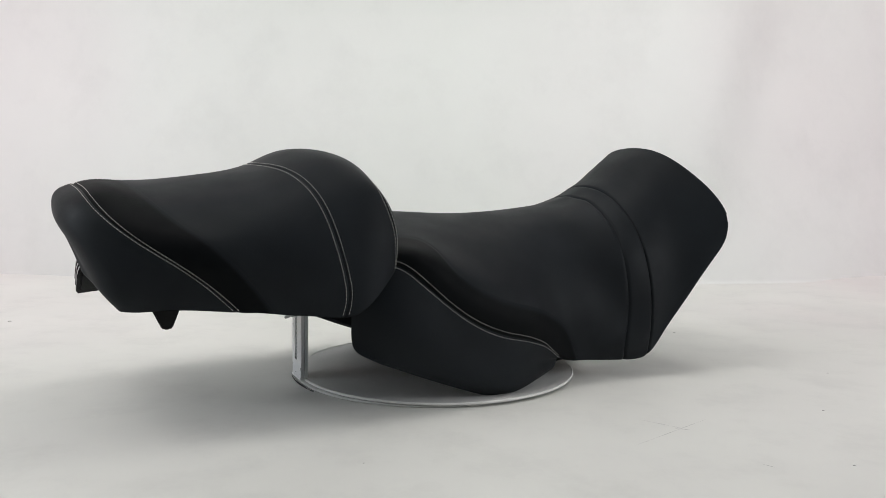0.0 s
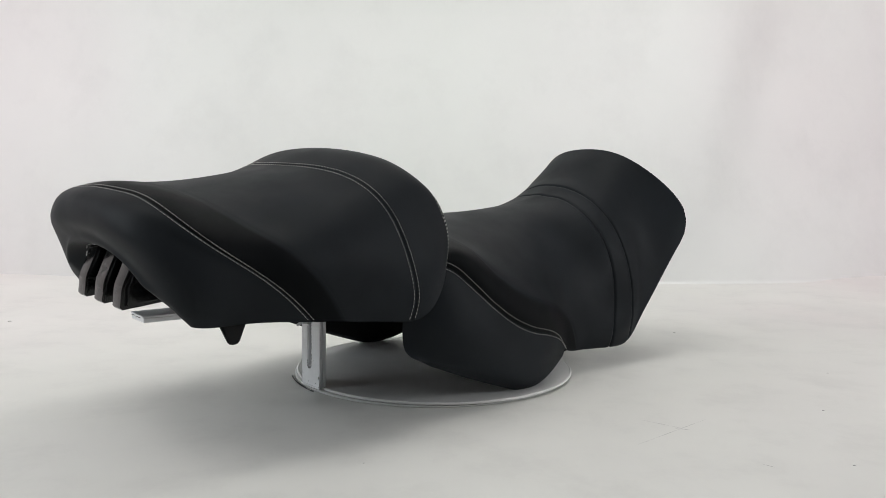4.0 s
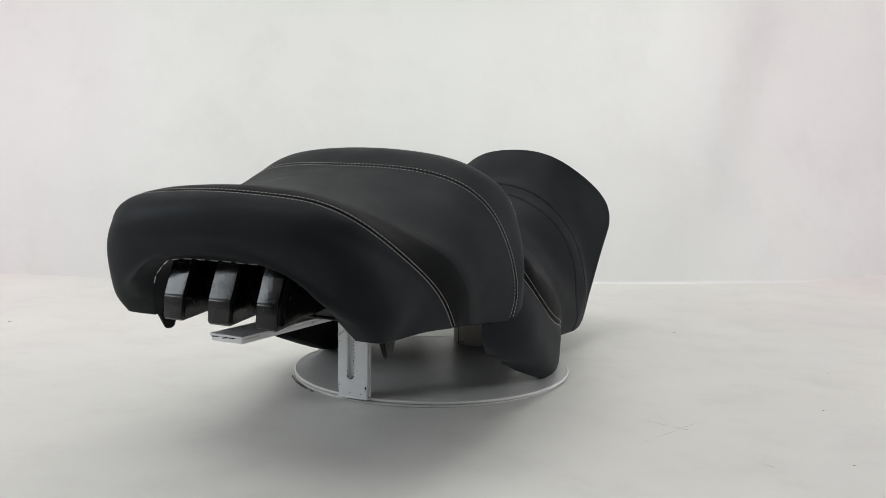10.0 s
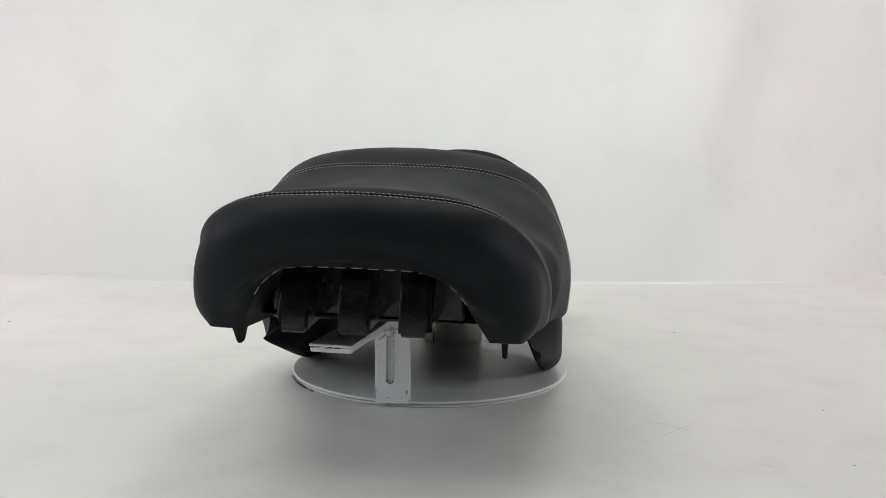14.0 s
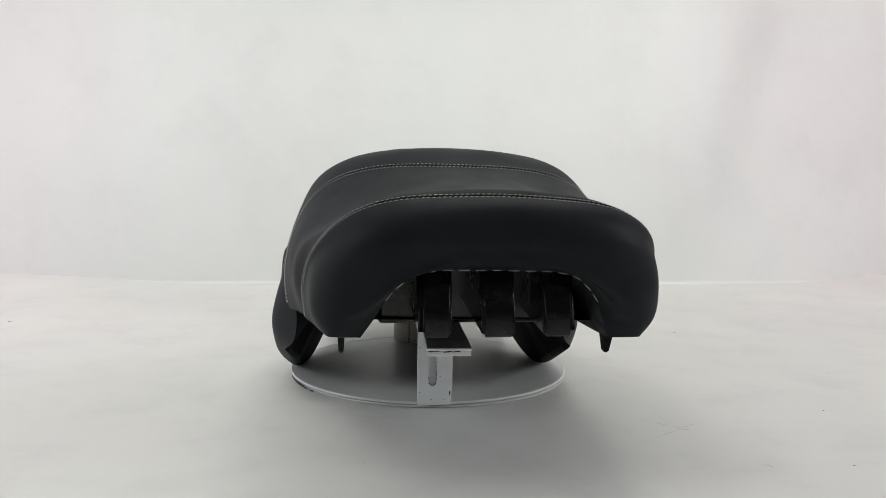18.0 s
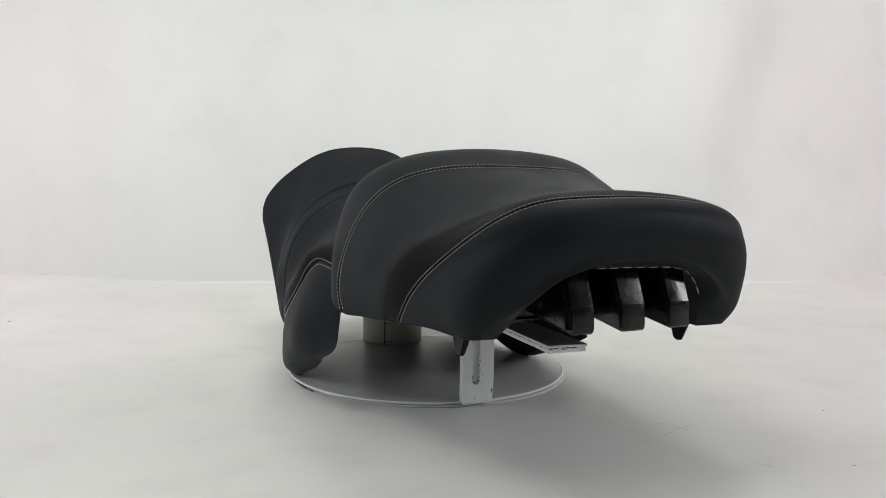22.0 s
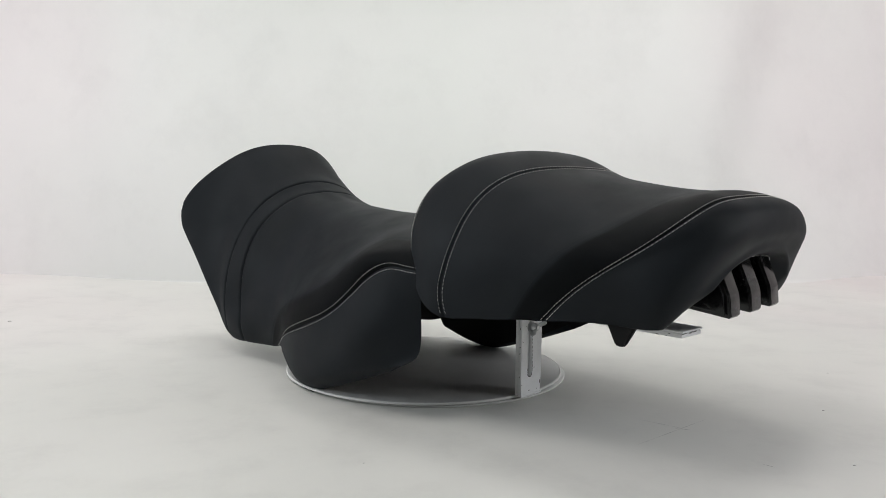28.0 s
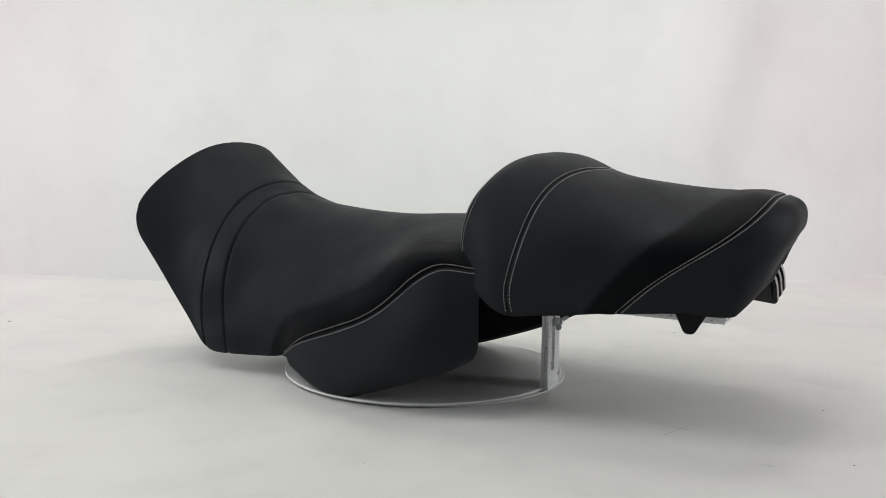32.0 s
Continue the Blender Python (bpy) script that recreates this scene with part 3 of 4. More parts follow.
    bmesh.ops.transform(bm, matrix=pose(-0.0180, -0.1903, 0.0890, 90, 0, 0), verts=r["verts"])
    for tx, ty, tz in ((0.0115, -0.0085, 0.0060), (-0.0105, -0.0045, -0.0080)):
        d = Vector((tx, ty, tz))
        L = d.length
        d.normalize()
        side = d.cross(Vector((0, -1, 0))).normalized()
        up = side.cross(d).normalized()
        base = Vector((-0.0180, -0.1910, 0.0890))
        rings = []
        for f, h in ((0.15, 0.0026), (0.45, 0.0034), (0.75, 0.0038), (0.93, 0.0028), (1.0, 0.0014)):
            p = base + d * (L * f)
            rings.append([bm.verts.new(p + up * (h * a) + side * (0.0011 * b)) for a, b in ((1, 0.5), (1, -0.5), (0, -1), (-1, -0.5), (-1, 0.5), (0, 1))])
        for a, b in zip(rings, rings[1:]):
            for k in range(6):
                bm.faces.new((a[k], a[(k + 1) % 6], b[(k + 1) % 6], b[k]))
        bm.faces.new(rings[-1])
    bmesh.ops.recalc_face_normals(bm, faces=bm.faces)
    part("wing_nut", bm, ZINC, bolt, "zinc wing nut")
    # horizontal arm under the tail: a flat bar on a thicker one
    bm = bmesh.new()
    box(bm, -0.0197, 0.0197, -0.2130, 0.02, -0.0013, 0.0010, 0.0008, pose(-0.0155, -0.179, 0.1158, 0, 0, -3.2), 2)
    part("arm", bm, BAR_PAINT, root, "white flat bar reaching back under the tail", smooth=False)
    bm = bmesh.new()
    box(bm, -0.0190, 0.0190, -0.2120, 0.02, -0.0064, -0.0015, 0.0012, pose(-0.0155, -0.179, 0.1158, 0, 0, -3.2), 2)
    lower = part("lower_bar", bm, BAR_PAINT, root, "chipped white bar under the arm", smooth=False)
    bm = bmesh.new()
    m = pose(-0.0155, -0.179, 0.1158, 0, 0, -3.2)
    for k in range(26):
        on_end = k < 9
        x = rnd.uniform(-0.017, 0.017)
        v = bmesh.ops.create_icosphere(bm, subdivisions=1, radius=1.0)["verts"]
        hx, hz = rnd.uniform(0.0008, 0.0034), rnd.uniform(0.0002, 0.0006)
        z = rnd.choice((-0.0019, -0.0021, -0.0024, -0.0030, -0.0056))
        y = rnd.uniform(-0.20, -0.03)
        sx = rnd.choice((-1, 1))
        for q in v:
            q.co = m @ (Vector((x + q.co.x * hx, -0.2120 + q.co.y * 0.0003, z + q.co.z * hz)) if on_end else Vector((0.0190 * sx + q.co.x * 0.0003, y + q.co.y * hx, z + q.co.z * hz)))
    tagged(part("paint_chips", bm, EDGE_DARK, lower, "dark chips in the white paint"), kind="stuff")
    # pipe offcut that carries the rider seat
    bm = bmesh.new()
    lathe(bm, [(0.0425, 0.0068), (0.0468, 0.0068), (0.0472, 0.0074), (0.0472, 0.1120), (0.0468, 0.1126), (0.0425, 0.1126), (0.0425, 0.0068)], 64, 0.008, 0.185)
    pipe = part("pipe", bm, PIPE_PAINT, root, "short cream plastic pipe standing on end")
    bm = bmesh.new()
    a = radians(237)
    box(bm, -0.0007, 0.0007, -0.0003, 0.0003, 0.007, 0.112, 0, pose(0.008 + 0.0473 * math.cos(a), 0.185 + 0.0473 * math.sin(a), 0, 0, 0, 147))
    for z in (0.012, 0.040, 0.068):
        for q in range(7):
            a0 = 237 + q * 2.2
            a = radians(a0)
            box(bm, -0.001, 0.001, -0.0003, 0.0003, z - 0.0003, z + 0.0003, 0, pose(0.008 + 0.0473 * math.cos(a), 0.185 + 0.0473 * math.sin(a), 0, 0, 0, a0 - 90))
    part("ruler_marks", bm, INK, pipe, "black pen line with cross ticks", smooth=False)
    return root


# ---------------------------------------------------------------- passenger seat
MARK_BARS = [(v, v + 0.07, 1.82 + 0.05 * (k % 3), 2.30 - 0.06 * (k % 2)) for k, v in enumerate((7.24, 7.42, 7.66, 7.84, 8.12, 8.40, 8.66, 8.84, 9.02))] + [(7.30, 7.85, 2.27, 2.33), (8.35, 9.10, 1.72, 1.77)]


def seam_bend(U, V):
    """The bolster seam bends back towards the tail where it meets the lower edge."""
    g = np.clip(1 - (8 - np.abs(V - 8)) / 0.9, 0, 1) ** 2
    return -0.22 * g * np.exp(-((U - 9) / 0.75) ** 2)


def lip(U, V):
    """The cover folds sharply round the tail opening before it turns in to the staples."""
    side = np.clip((8 - np.abs(V - 8) - 1.0) / 1.2, 0, 1)
    return -0.010 * side * np.where(U < 0.33, np.clip(U, 0, 1) / 0.254 - 0.3, np.exp(-((U - 0.33) / 0.45) ** 2))


def passenger_seat():
    root = tagged(new("passenger_seat"), "black vinyl motorcycle passenger seat with pale double stitching", "motorcycle seat")
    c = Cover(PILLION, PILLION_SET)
    c.wave_y, c.warp = lip, seam_bend
    c.dents = [("u", 4.0, 0.0014, 0.0016), ("u", 6.0, 0.0003, 0.004), ("u", 9.0, 0.0016, 0.0016), ("u", 11.0, 0.0016, 0.0016)]
    vs = np.linspace(0, 16, 121)

    def panel(name, steps, mat, label, run_out=None):
        U, V = np.meshgrid(np.concatenate([spread(a, b, n) if k == 0 else spread(a, b, n)[1:] for k, (a, b, n) in enumerate(steps)]), vs, indexing="ij")
        inlay_mix = None
        # the inlay's black blends into the charcoal near its upper edge
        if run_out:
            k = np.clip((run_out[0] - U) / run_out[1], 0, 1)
            inlay_mix = k * k * (3 - 2 * k)
        return grid_part(name, c.at(U, V), mat, root, label, inlay_mix=inlay_mix)

    tail = panel("tail_panel", [(0, 0.33, 8), (0.33, 2, 26), (2, 4, 34)], VINYL, "charcoal vinyl roll round the tail")
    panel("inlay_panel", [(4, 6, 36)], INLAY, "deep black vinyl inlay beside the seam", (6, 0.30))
    panel("seat_panel", [(6, 9, 56)], VINYL, "charcoal vinyl sitting panel")
    panel("bolster_panel", [(9, 11, 40)], VINYL, "charcoal vinyl raised bolster")
    panel("front_panel", [(11, 13, 30)], VINYL, "charcoal vinyl front face")
    # worn mark pressed into the roll
    bm = bmesh.new()
    for v0, v1, u0, u1 in MARK_BARS:
        U, V = np.meshgrid(np.linspace(u0, u1, 5), np.linspace(v0, v1, 5), indexing="ij")
        G = c.at(U, V, 0.00012)
        grid = [[bm.verts.new(G[i, j]) for j in range(5)] for i in range(5)]
        for i in range(4):
            for j in range(4):
                bm.faces.new((grid[i][j], grid[i + 1][j], grid[i + 1][j + 1], grid[i][j + 1]))
    part("pressed_mark", bm, VINYL, tail, "faint pressed bars, hardly raised")
    for u in (4, 9, 11):
        seam_rows(c, u, 0.03, 15.97, root)
    # base pan: closes the underside a little above the cover's edge
    us = np.linspace(2.3, 13, 70)
    A, B = c.at(us, np.zeros(70)), c.at(us, np.full(70, 16.0))
    cols = []
    for k in np.linspace(0, 1, 25):
        w = A + (B - A) * k
        e = min(k, 1 - k)
        w = w + np.array([0, 0, 1.0]) * (-0.0005 + 0.010 * min(1, e / 0.12))
        cols.append(w)
    G = np.stack(cols, 1)
    pan = grid_part("base_pan", G, PLASTIC, root, "black plastic base pan", flip=True)
    for v in (0.0, 16.0):
        us = np.linspace(0, 2.6, 24)
        E = c.at(us, np.full(24, v))
        k = (us / 2.6)[:, None]
        T = E[0] * (1 - k) + E[-1] * k
        G = np.stack([E, E + (T - E) * 0.1 + np.array([0, 0, -0.0006]), E + (T - E) * 0.5 + np.array([0, 0, 0.001]), T + np.array([0, 0, 0.006])], 1)
        grid_part("leg_cap", G, PLASTIC, pan, "black plastic edge under the cover", flip=v == 0.0)
    # lining of the tail opening
    v = np.linspace(0, 16, 80)
    L = [c.at(np.zeros(80), v)]
    for dy, k in ((0.006, 0.99), (0.03, 0.97), (0.075, 0.95)):
        q = L[0].copy()
        q[:, 1] += dy
        q[:, 2] = 0.1345 + (q[:, 2] - 0.1345) * k
        q[:, 0] *= k
        L.append(q)
    grid_part("opening_lining", np.stack(L, 0), PLASTIC, root, "black plastic shell inside the tail opening", flip=False)
    bm = bmesh.new()
    box(bm, -0.088, 0.088, -0.005, 0.005, -0.0275, 0.0275, 0.003, pose(0, -0.369, 0.1682, 4, 0, 0))
    part("opening_wall", bm, HOOK, root, smooth=False)
    # hooks in the opening: creased faces, joined along their tops by a rail with hollow corners
    at = (-0.0457, 0.0054, 0.0551)
    bm = bmesh.new()
    box(bm, at[0], at[2], -0.4208, -0.370, 0.1938, 0.1994, 0.0016)
    for x0, x1 in zip(at, at[1:]):
        for corner, sd in ((x0 + 0.0134, 1), (x1 - 0.0134, -1)):
            arc = [(corner - sd * 0.001, 0.1943)] + [(corner + sd * 0.006 * (1 - math.sin(q * math.pi / 12)), 0.1943 - 0.006 * (1 - math.cos(q * math.pi / 12))) for q in range(7)] + [(corner - sd * 0.001, 0.1883)]
            rings = [[bm.verts.new((px, py, pz)) for px, pz in arc] for py in (-0.4195, -0.370)]
            bm.faces.new(rings[0])
            bm.faces.new(rings[1][::-1])
            for q in range(len(arc)):
                p = (q + 1) % len(arc)
                bm.faces.new((rings[0][q], rings[0][p], rings[1][p], rings[1][q]))
    bmesh.ops.recalc_face_normals(bm, faces=bm.faces)
    part("hook_rail", bm, HOOK, pan, smooth=False)
    for k, x in enumerate(at):
        bm = bmesh.new()
        prof = [(-0.366, 0.1994, 0.0140), (-0.4202, 0.1994, 0.0142), (-0.4232, 0.1978, 0.0142), (-0.4378, 0.1633, 0.0138), (-0.4398, 0.1446, 0.0133), (-0.4375, 0.1420, 0.0131), (-0.366, 0.1500, 0.0140)]
        n = len(prof)
        rings = [[bm.verts.new((x + sd * hw, py, pz)) for py, pz, hw in prof] for sd in (-1, 1)]
        bm.faces.new(rings[0][::-1])
        bm.faces.new(rings[1])
        for q in range(n):
            bm.faces.new((rings[0][q], rings[0][(q + 1) % n], rings[1][(q + 1) % n], rings[1][q]))
        bmesh.ops.recalc_face_normals(bm, faces=bm.faces)
        wall = [e for e in bm.edges if abs(e.verts[0].co.x - e.verts[1].co.x) < 0.004 and e.calc_face_angle(0) > 0.5]
        outer = [e for e in wall if (k == 0 and e.verts[0].co.x < x) or (k == 2 and e.verts[0].co.x > x)]
        bmesh.ops.bevel(bm, geom=[e for e in wall if e not in outer], offset=0.0026, segments=4, affect="EDGES")
        outer = [e for e in bm.edges if e.is_valid and e in outer]
        bmesh.ops.bevel(bm, geom=outer, offset=0.0050, segments=5, affect="EDGES")
        crease = [e for e in bm.edges if e.is_valid and abs(e.verts[0].co.z - 0.1633) < 0.0004 and abs(e.verts[1].co.z - 0.1633) < 0.0004]
        bmesh.ops.bevel(bm, geom=crease, offset=0.0018, segments=3, affect="EDGES")
        hook = part("hook", bm, HOOK, pan, "moulded black plastic hook with a creased face")
        hook.modifiers.new("even_normals", "WEIGHTED_NORMAL")
    # nicks in the hooks' faces
    rnd = random.Random(11)
    bm = bmesh.new()
    for x in at:
        for q in range(5):
            u = rnd.uniform(0.15, 0.95)
            c_ = Vector((x + rnd.uniform(-0.011, 0.011), -0.4232 - 0.0143 * u - 0.00012, 0.1978 - 0.0345 * u))
            L, w_, tilt = rnd.uniform(0.0006, 0.0016), rnd.uniform(0.00018, 0.00035), rnd.uniform(-0.7, 0.7)
            along = Vector((math.sin(tilt), -0.38 * math.cos(tilt), -0.92 * math.cos(tilt))).normalized()
            side = along.cross(Vector((0, -0.92, 0.38))).normalized()
            bm.faces.new([bm.verts.new(c_ + along * L * a + side * w_ * b) for a, b in ((-1, 0), (0, -1), (1, 0), (0, 1))])
    tagged(part("nicks", bm, EDGE_DARK, pan, "dark nicks in the plastic", smooth=False), kind="stuff")
    # fins under both sides
    for sd, x, y in ((1, 0.1225, -0.358), (-1, -0.120, -0.3645)):
        bm = bmesh.new()
        tip = 0.1092 if sd > 0 else 0.1140
        prof = [(-0.018, 0.138), (0.016, 0.138), (0.0055, tip + 0.0012), (0.003, tip), (-0.003, tip), (-0.0052, tip + 0.0012)]
        rings = [[bm.verts.new((x + dx * (0.6 if pz < 0.12 else 1.0), y + py, pz)) for py, pz in prof] for dx in (-0.0034, 0.0034)]
        bm.faces.new(rings[0][::-1])
        bm.faces.new(rings[1])
        for k in range(6):
            bm.faces.new((rings[0][k], rings[0][(k + 1) % 6], rings[1][(k + 1) % 6], rings[1][k]))
        bmesh.ops.recalc_face_normals(bm, faces=bm.faces)
        bmesh.ops.bevel(bm, geom=list(bm.edges), offset=0.0012, segments=2, affect="EDGES")
        part("locating_fin", bm, PLASTIC, pan, "pointed black plastic fin", smooth=False)
    # staples round the opening
    v = np.linspace(1.7, 14.3, 200)
    P = c.at(np.full(200, 0.04), v)
    n = c.slopes(np.full(200, 0.04), v)[2]
    run = np.r_[0, np.cumsum(np.linalg.norm(np.diff(P, axis=0), axis=1))]
    bm = bmesh.new()
    box(bm, -0.0042, 0.0042, -0.0003, 0.0003, 0.0, 0.0006, 0.00012, segs=1)
    for x in (-0.0041, 0.0041):
        box(bm, x - 0.0003, x + 0.0003, -0.0003, 0.0003, -0.0025, 0.0004)
    first = part("staple", bm, STAPLE, root, "bright steel staple in the cover edge", smooth=False)
    count = int(run[-1] / 0.0132)
    for k in range(count):
        at = (k + 0.5) * run[-1] / count
        p, q, nn = (Vector([float(np.interp(at + d, run, A[:, i])) for i in range(3)]) for d, A in ((0.0, P), (0.002, P), (0.0, n)))
        along = (q - p).normalized()
        up = (nn - along * nn.dot(along)).normalized()
        side = up.cross(along)
        tilt = 0.10 * math.sin(k * 2.3)
        along, side = along * math.cos(tilt) + side * math.sin(tilt), side * math.cos(tilt) - along * math.sin(tilt)
        ob = first if k == 0 else new("staple", first.data)
        ob.parent = root
        ob.matrix_local = Matrix(((along.x, side.x, up.x, p.x), (along.y, side.y, up.y, p.y), (along.z, side.z, up.z, p.z), (0, 0, 0, 1)))
    return root


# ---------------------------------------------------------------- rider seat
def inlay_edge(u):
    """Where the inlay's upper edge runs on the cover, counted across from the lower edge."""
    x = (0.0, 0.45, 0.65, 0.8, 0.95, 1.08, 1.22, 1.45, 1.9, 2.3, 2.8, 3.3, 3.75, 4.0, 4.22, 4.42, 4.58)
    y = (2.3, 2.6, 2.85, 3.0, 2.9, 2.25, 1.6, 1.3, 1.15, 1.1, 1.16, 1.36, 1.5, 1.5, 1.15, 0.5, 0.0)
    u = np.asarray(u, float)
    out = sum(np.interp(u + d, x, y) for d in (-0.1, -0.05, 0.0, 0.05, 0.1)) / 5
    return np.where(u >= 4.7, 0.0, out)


def shoulder(U, V):
    """The padding rolls out over the flap seam before it falls to it."""
    v = 8 - np.abs(V - 8)
    x = (0.0, 0.3, 0.6, 0.9, 1.2, 1.5, 1.9, 2.3, 2.7, 3.0, 3.3, 3.7, 4.1)
    y = (0, 5, 17, 22, 20, 17.5, 18, 19.5, 18.5, 16, 12.5, 6, 0)
    a = sum(np.interp(U + d, x, y) for d in (-0.15, 0.0, 0.15)) / 3000
    a = a * np.where(v > 0, v / 1.2, 0) * np.exp(1 - v / 1.2)
    return np.stack([np.sign(8 - V) * a * 0.76, a * 0.2, a * 0.6], -1)


def seam_wave(u, side):
    """How the sewn flap seam strays from the even curve; the two sides differ."""
    if side > 0:
        x, y = (0.0, 0.2, 0.35, 0.55, 0.75, 1.05, 1.4, 1.7, 1.95, 2.3, 2.6, 2.95, 3.45, 4.05, 4.4, 4.8), (-8, -6, 0, 5.5, 4, -4, -5, -3.5, -2.8, -4.8, -5.2, -1, 2.8, -2.8, -2, 0)
    else:
        x, y = (0.0, 0.2, 0.36, 0.55, 0.7, 0.88, 1.2, 1.58, 1.93, 2.3, 2.9, 3.45, 4.05, 4.8), (-5, -2, 3.5, 5.5, 3.5, 0, -6, -5, -1.5, 0, 0, 1.5, -1, 0)
    u = np.asarray(u, float)
    return sum(np.interp(u + d, x, y) for d in (-0.12, -0.06, 0.0, 0.06, 0.12)) / 5000


def rider_wave(U, V):
    return seam_wave(U, 1) * np.exp(-(V / 1.6) ** 2) + seam_wave(U, -1) * np.exp(-((16 - V) / 1.6) ** 2)


def nose_corner(u):
    """The rounded corner of the nose, as a trim off the lower edge."""
    return 0.95 * (1 - np.sqrt(1 - np.clip((np.asarray(u, float) - 10.55) / 0.45, 0, 1) ** 2))


def rider_seat():
    root = tagged(new("rider_seat"), "black vinyl motorcycle rider seat with high nose and stitched flaps", "motorcycle seat")
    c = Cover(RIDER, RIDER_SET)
    c.wave, c.push = rider_wave, shoulder
    c.dents = [("u", 6.0, 0.0020, 0.0019), ("u", 7.0, 0.0022, 0.0018), ("v", inlay_edge, 0.0004, 0.003), ("v", lambda U: 16 - inlay_edge(U), 0.0004, 0.003), ("v", lambda U: 0 * U, 0.0015, 0.0020), ("v", lambda U: 0 * U + 16, 0.0015, 0.0020)]
    us = np.concatenate([np.linspace(0, 4.7, 74), spread(4.7, 6, 26)[1:]])
    w = np.linspace(0, 1, 97)
    U = np.repeat(us[:, None], 97, 1)
    b = inlay_edge(us)[:, None]
    grid_part("seat_panel", c.at(U, b + (16 - 2 * b) * w[None]), VINYL, root, "charcoal vinyl sitting panel")
    for a, z, n, name, lab in ((6, 7, 24, "nose_strip", "charcoal vinyl strip between two piped grooves"), (7, 11, 60, "nose_panel", "charcoal vinyl nose panel")):
        us = spread(a, z, n)
        k = nose_corner(us)[:, None]
        U, V = np.repeat(us[:, None], 97, 1), k + (16 - 2 * k) * w[None]
        G = c.at(U, V)
        if z == 11:
            du, dv, nn = c.slopes(U[-1], V[-1])
            du = du / np.linalg.norm(du, axis=1)[:, None]
            G = np.concatenate([G, np.stack([G[-1] + du * a_ - nn * b_ for a_, b_ in ((0.0018, 0.0014), (0.0022, 0.005), (0.001, 0.012))])])
        grid_part(name, G, VINYL, root, lab)
    ub = np.linspace(0, 4.7, 74)
    bb = inlay_edge(ub)[:, None]
    t = np.linspace(0, 1, 22)[None]
    for lo in (True, False):
        V = bb * t if lo else 16 - bb * (1 - t)
        # black fades to charcoal over a narrow band at the upper edge
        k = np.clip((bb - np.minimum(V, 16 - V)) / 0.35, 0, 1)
        grid_part("inlay_panel", c.at(np.repeat(ub[:, None], 22, 1), V), INLAY, root, "deep black vinyl inlay above the flap seam", inlay_mix=k * k * (3 - 2 * k))
    # flaps, their stitching and rolled edges
    bottoms, rears = [], []
    for sd in (1, -1):
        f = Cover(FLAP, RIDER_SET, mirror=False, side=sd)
        f.wave = (lambda sd_: lambda U, V: seam_wave(U, sd_) * np.exp(-(V / 1.4) ** 2))(sd)
        f.dents = [("v", lambda U: 0 * U, -0.0015, 0.0020)]
        uu, vv = np.linspace(0, 4, 70), np.r_[np.linspace(0, 0.5, 14), np.linspace(0.56, 4, 30)]
        U, V = np.meshgrid(uu, vv, indexing="ij")
        G = f.at(U, V)
        # inward roll along the bottom
        low = G[:, -1]
        ease = np.clip(uu / 0.9, 0.02, 1)[:, None]
        extra = np.stack([low + np.array([-sd * a, 0, 0]) * ease + np.array([0, 0.012, 0]) * (1 - ease) * (a / 0.012) + np.array([0, 0, z]) for a, z in ((0.003, -0.0012), (0.008, 0.0), (0.012, 0.004))], 1)
        G = np.concatenate([G, extra], 1)
        flap = grid_part("side_flap", G, VINYL, root, "charcoal vinyl side flap", flip=sd > 0)
        bottoms.append(G[:, -1])
        rears.append(G[0, ::-1])
        # topstitching along the flap seam, one row on each side of it
        u = np.linspace(0.05, 3.97, 220)
        v = np.zeros(220)
        du, dv, n = f.slopes(u, v)
        n = n * (1 if np.mean(n[:, 0]) * sd > 0 else -1)
        v2 = v + 0.0029 / np.linalg.norm(dv, axis=1)
        stitch_row("stitching", f.raw(u, v2), n, flap, "row of pale grey topstitching")
        vb = np.zeros(220) if sd > 0 else np.full(220, 16.0)
        du, dv, n = c.slopes(u, vb)
        off = 0.0029 / np.linalg.norm(dv, axis=1)
        vb = vb + off if sd > 0 else vb - off
        stitch_row("stitching", c.at(u, vb), n, root, "row of pale grey topstitching")
    # base pan: slopes up and inward from the flaps
    cols = []
    us = np.linspace(0, 4, 70)
    A, B = bottoms
    u2 = np.linspace(4, 11, 60)[1:]
    A = np.concatenate([A, c.at(u2, nose_corner(u2))])
    B = np.concatenate([B, c.at(u2, 16 - nose_corner(u2))])
    n = len(A)
    rise = np.interp(np.arange(n), [0, 40, 70, 128], [0.119, 0.123, 0.128, 0.215])
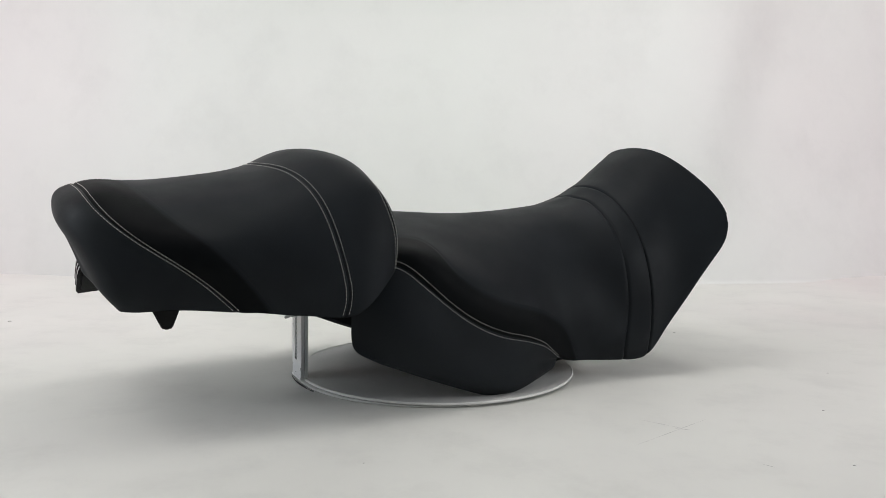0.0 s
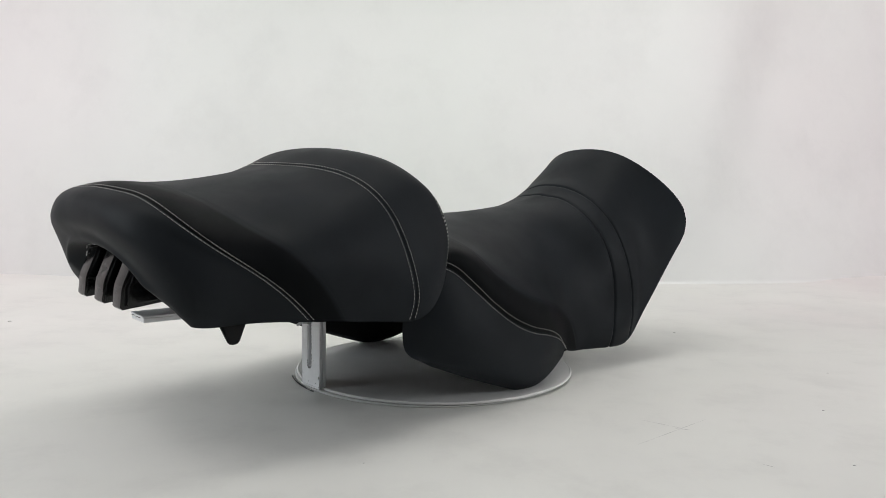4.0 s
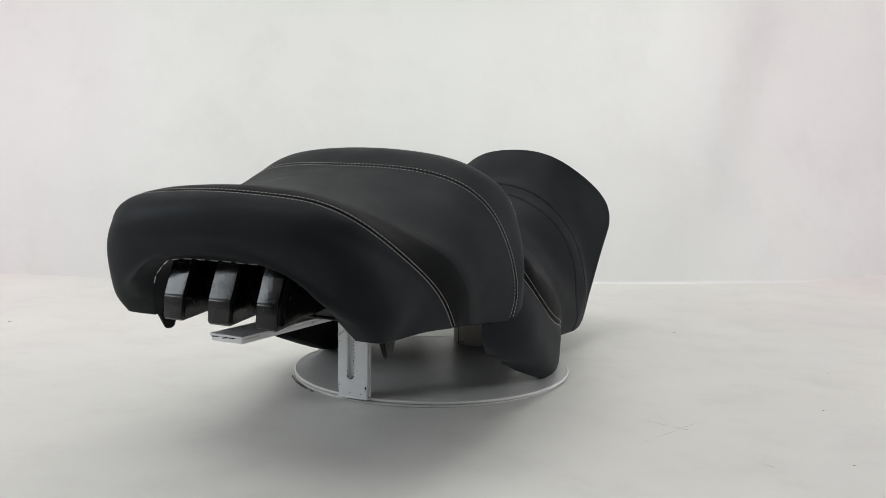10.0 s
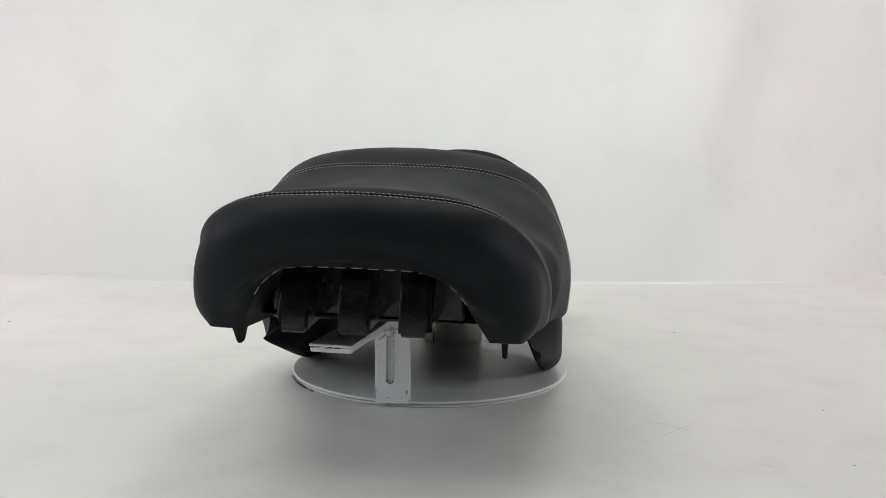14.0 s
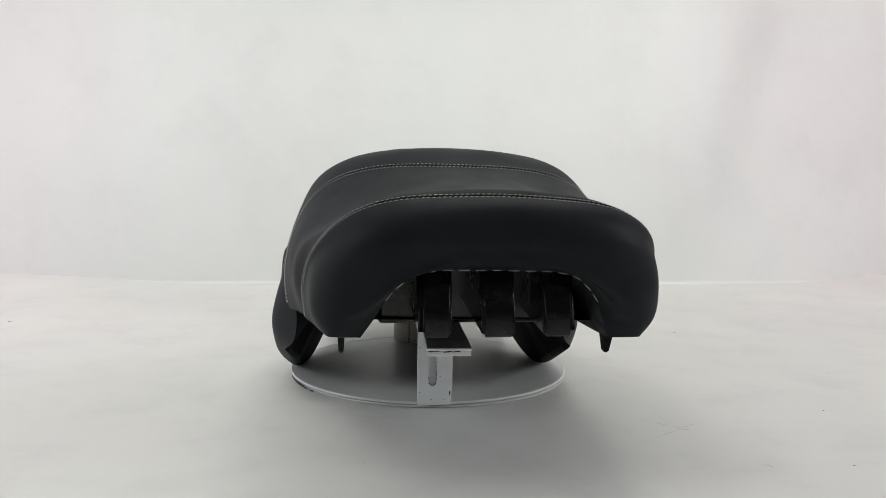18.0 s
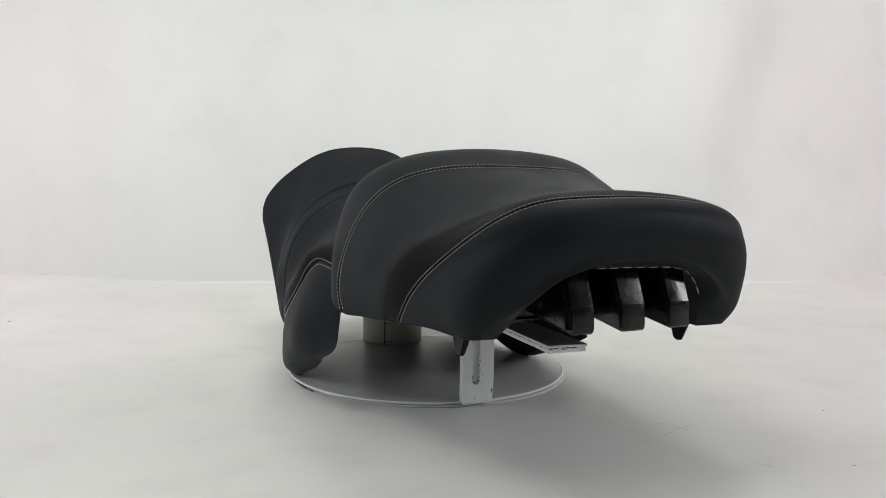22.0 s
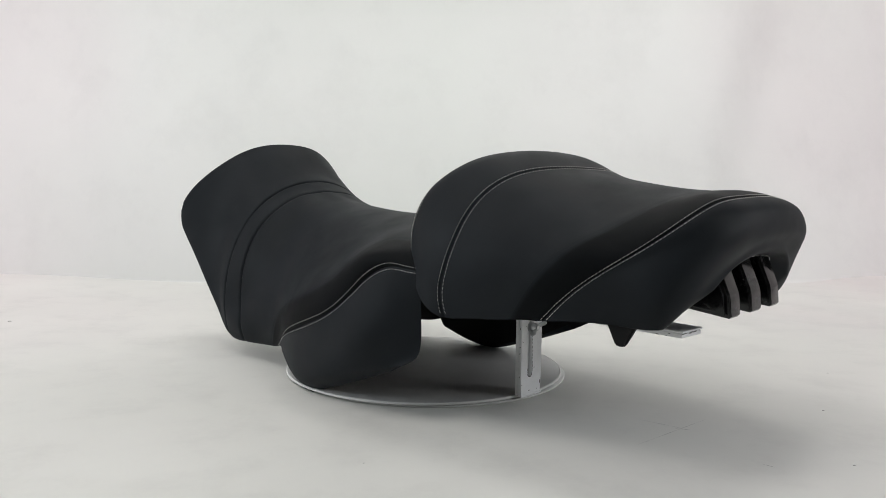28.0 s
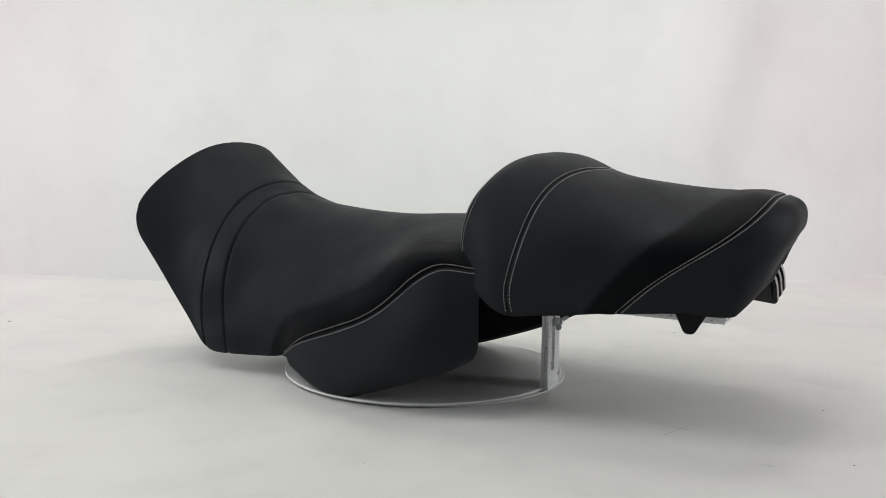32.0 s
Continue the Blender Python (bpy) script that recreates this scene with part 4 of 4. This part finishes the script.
    for k in np.linspace(0, 1, 31):
        e = min(k, 1 - k)
        s = np.clip((e - 0.004) / np.interp(np.arange(n), [0, 66, 84], [0.15, 0.13, 0.42]), 0, 1) ** 0.9
        w_ = A + (B - A) * k
        w_[:, 1] += 0.09 * min(e / 0.15, 1) ** 0.7 * np.clip(1 - np.arange(n) / 45, 0, 1)
        w_[:, 2] = w_[:, 2] + (np.maximum(rise, w_[:, 2] + 0.01) - w_[:, 2]) * s
        cols.append(w_)
    pan = np.stack(cols, 1)
    grid_part("base_pan", pan, DULL, root, "black plastic base pan", flip=True)
    # front end under the nose, between its rim and the pan
    k = float(nose_corner(11.0))
    V = k + (16 - 2 * k) * w
    rim = c.at(np.full(97, 11.0), V)
    last = np.stack([np.interp(w, np.linspace(0, 1, 31), pan[-1][:, i]) for i in range(3)], -1)
    grid_part("nose_end", np.stack([rim + (last - rim) * f for f in (0.0, 0.15, 0.4, 0.7, 1.0)]), DULL, root, "black fabric end under the nose")
    # rear end of each side, between the flap's edge and the pan
    for edge, inner, sd in ((rears[0], pan[0, :9], 1), (rears[1], pan[0, ::-1][:9], -1)):
        f = np.linspace(0, 1, len(edge))
        In = np.stack([np.interp(f, np.linspace(0, 1, 9), inner[:, k]) for k in range(3)], -1)
        G = np.stack([edge + (In - edge) * w_ + np.array([0, -0.004 * math.sin(math.pi * w_), 0]) for w_ in (0.0, 0.03, 0.08, 0.2, 0.4, 0.7, 1.0)], 1)
        grid_part("rear_panel", G, DULL, root, "black fabric end of the seat base", flip=sd < 0)
    return root


bearing_plate()
TURNED = [turntable(), stand(), passenger_seat(), rider_seat()]


# ---------------------------------------------------------------- turning
def motions():
    turn = ((0, -64.21), (3, -52.10), (6, -40.22), (9, -28.55), (12, -16.70), (15, -5.0), (18, 6.42), (21, 18.16), (24, 30.0), (27, 41.72), (30, 53.43), (32, 61.0))
    # the seats ride a little out of true on their supports
    lean = pose(0, 0, 0, 0.8, 0.08, 0)
    for thing in TURNED:
        seat = thing.name.endswith("seat")
        walk(thing, [(t, (lean if seat else pose(0, 0, 0)) @ pose(0, 0, 0, 0, 0, a)) for t, a in turn])


motions()
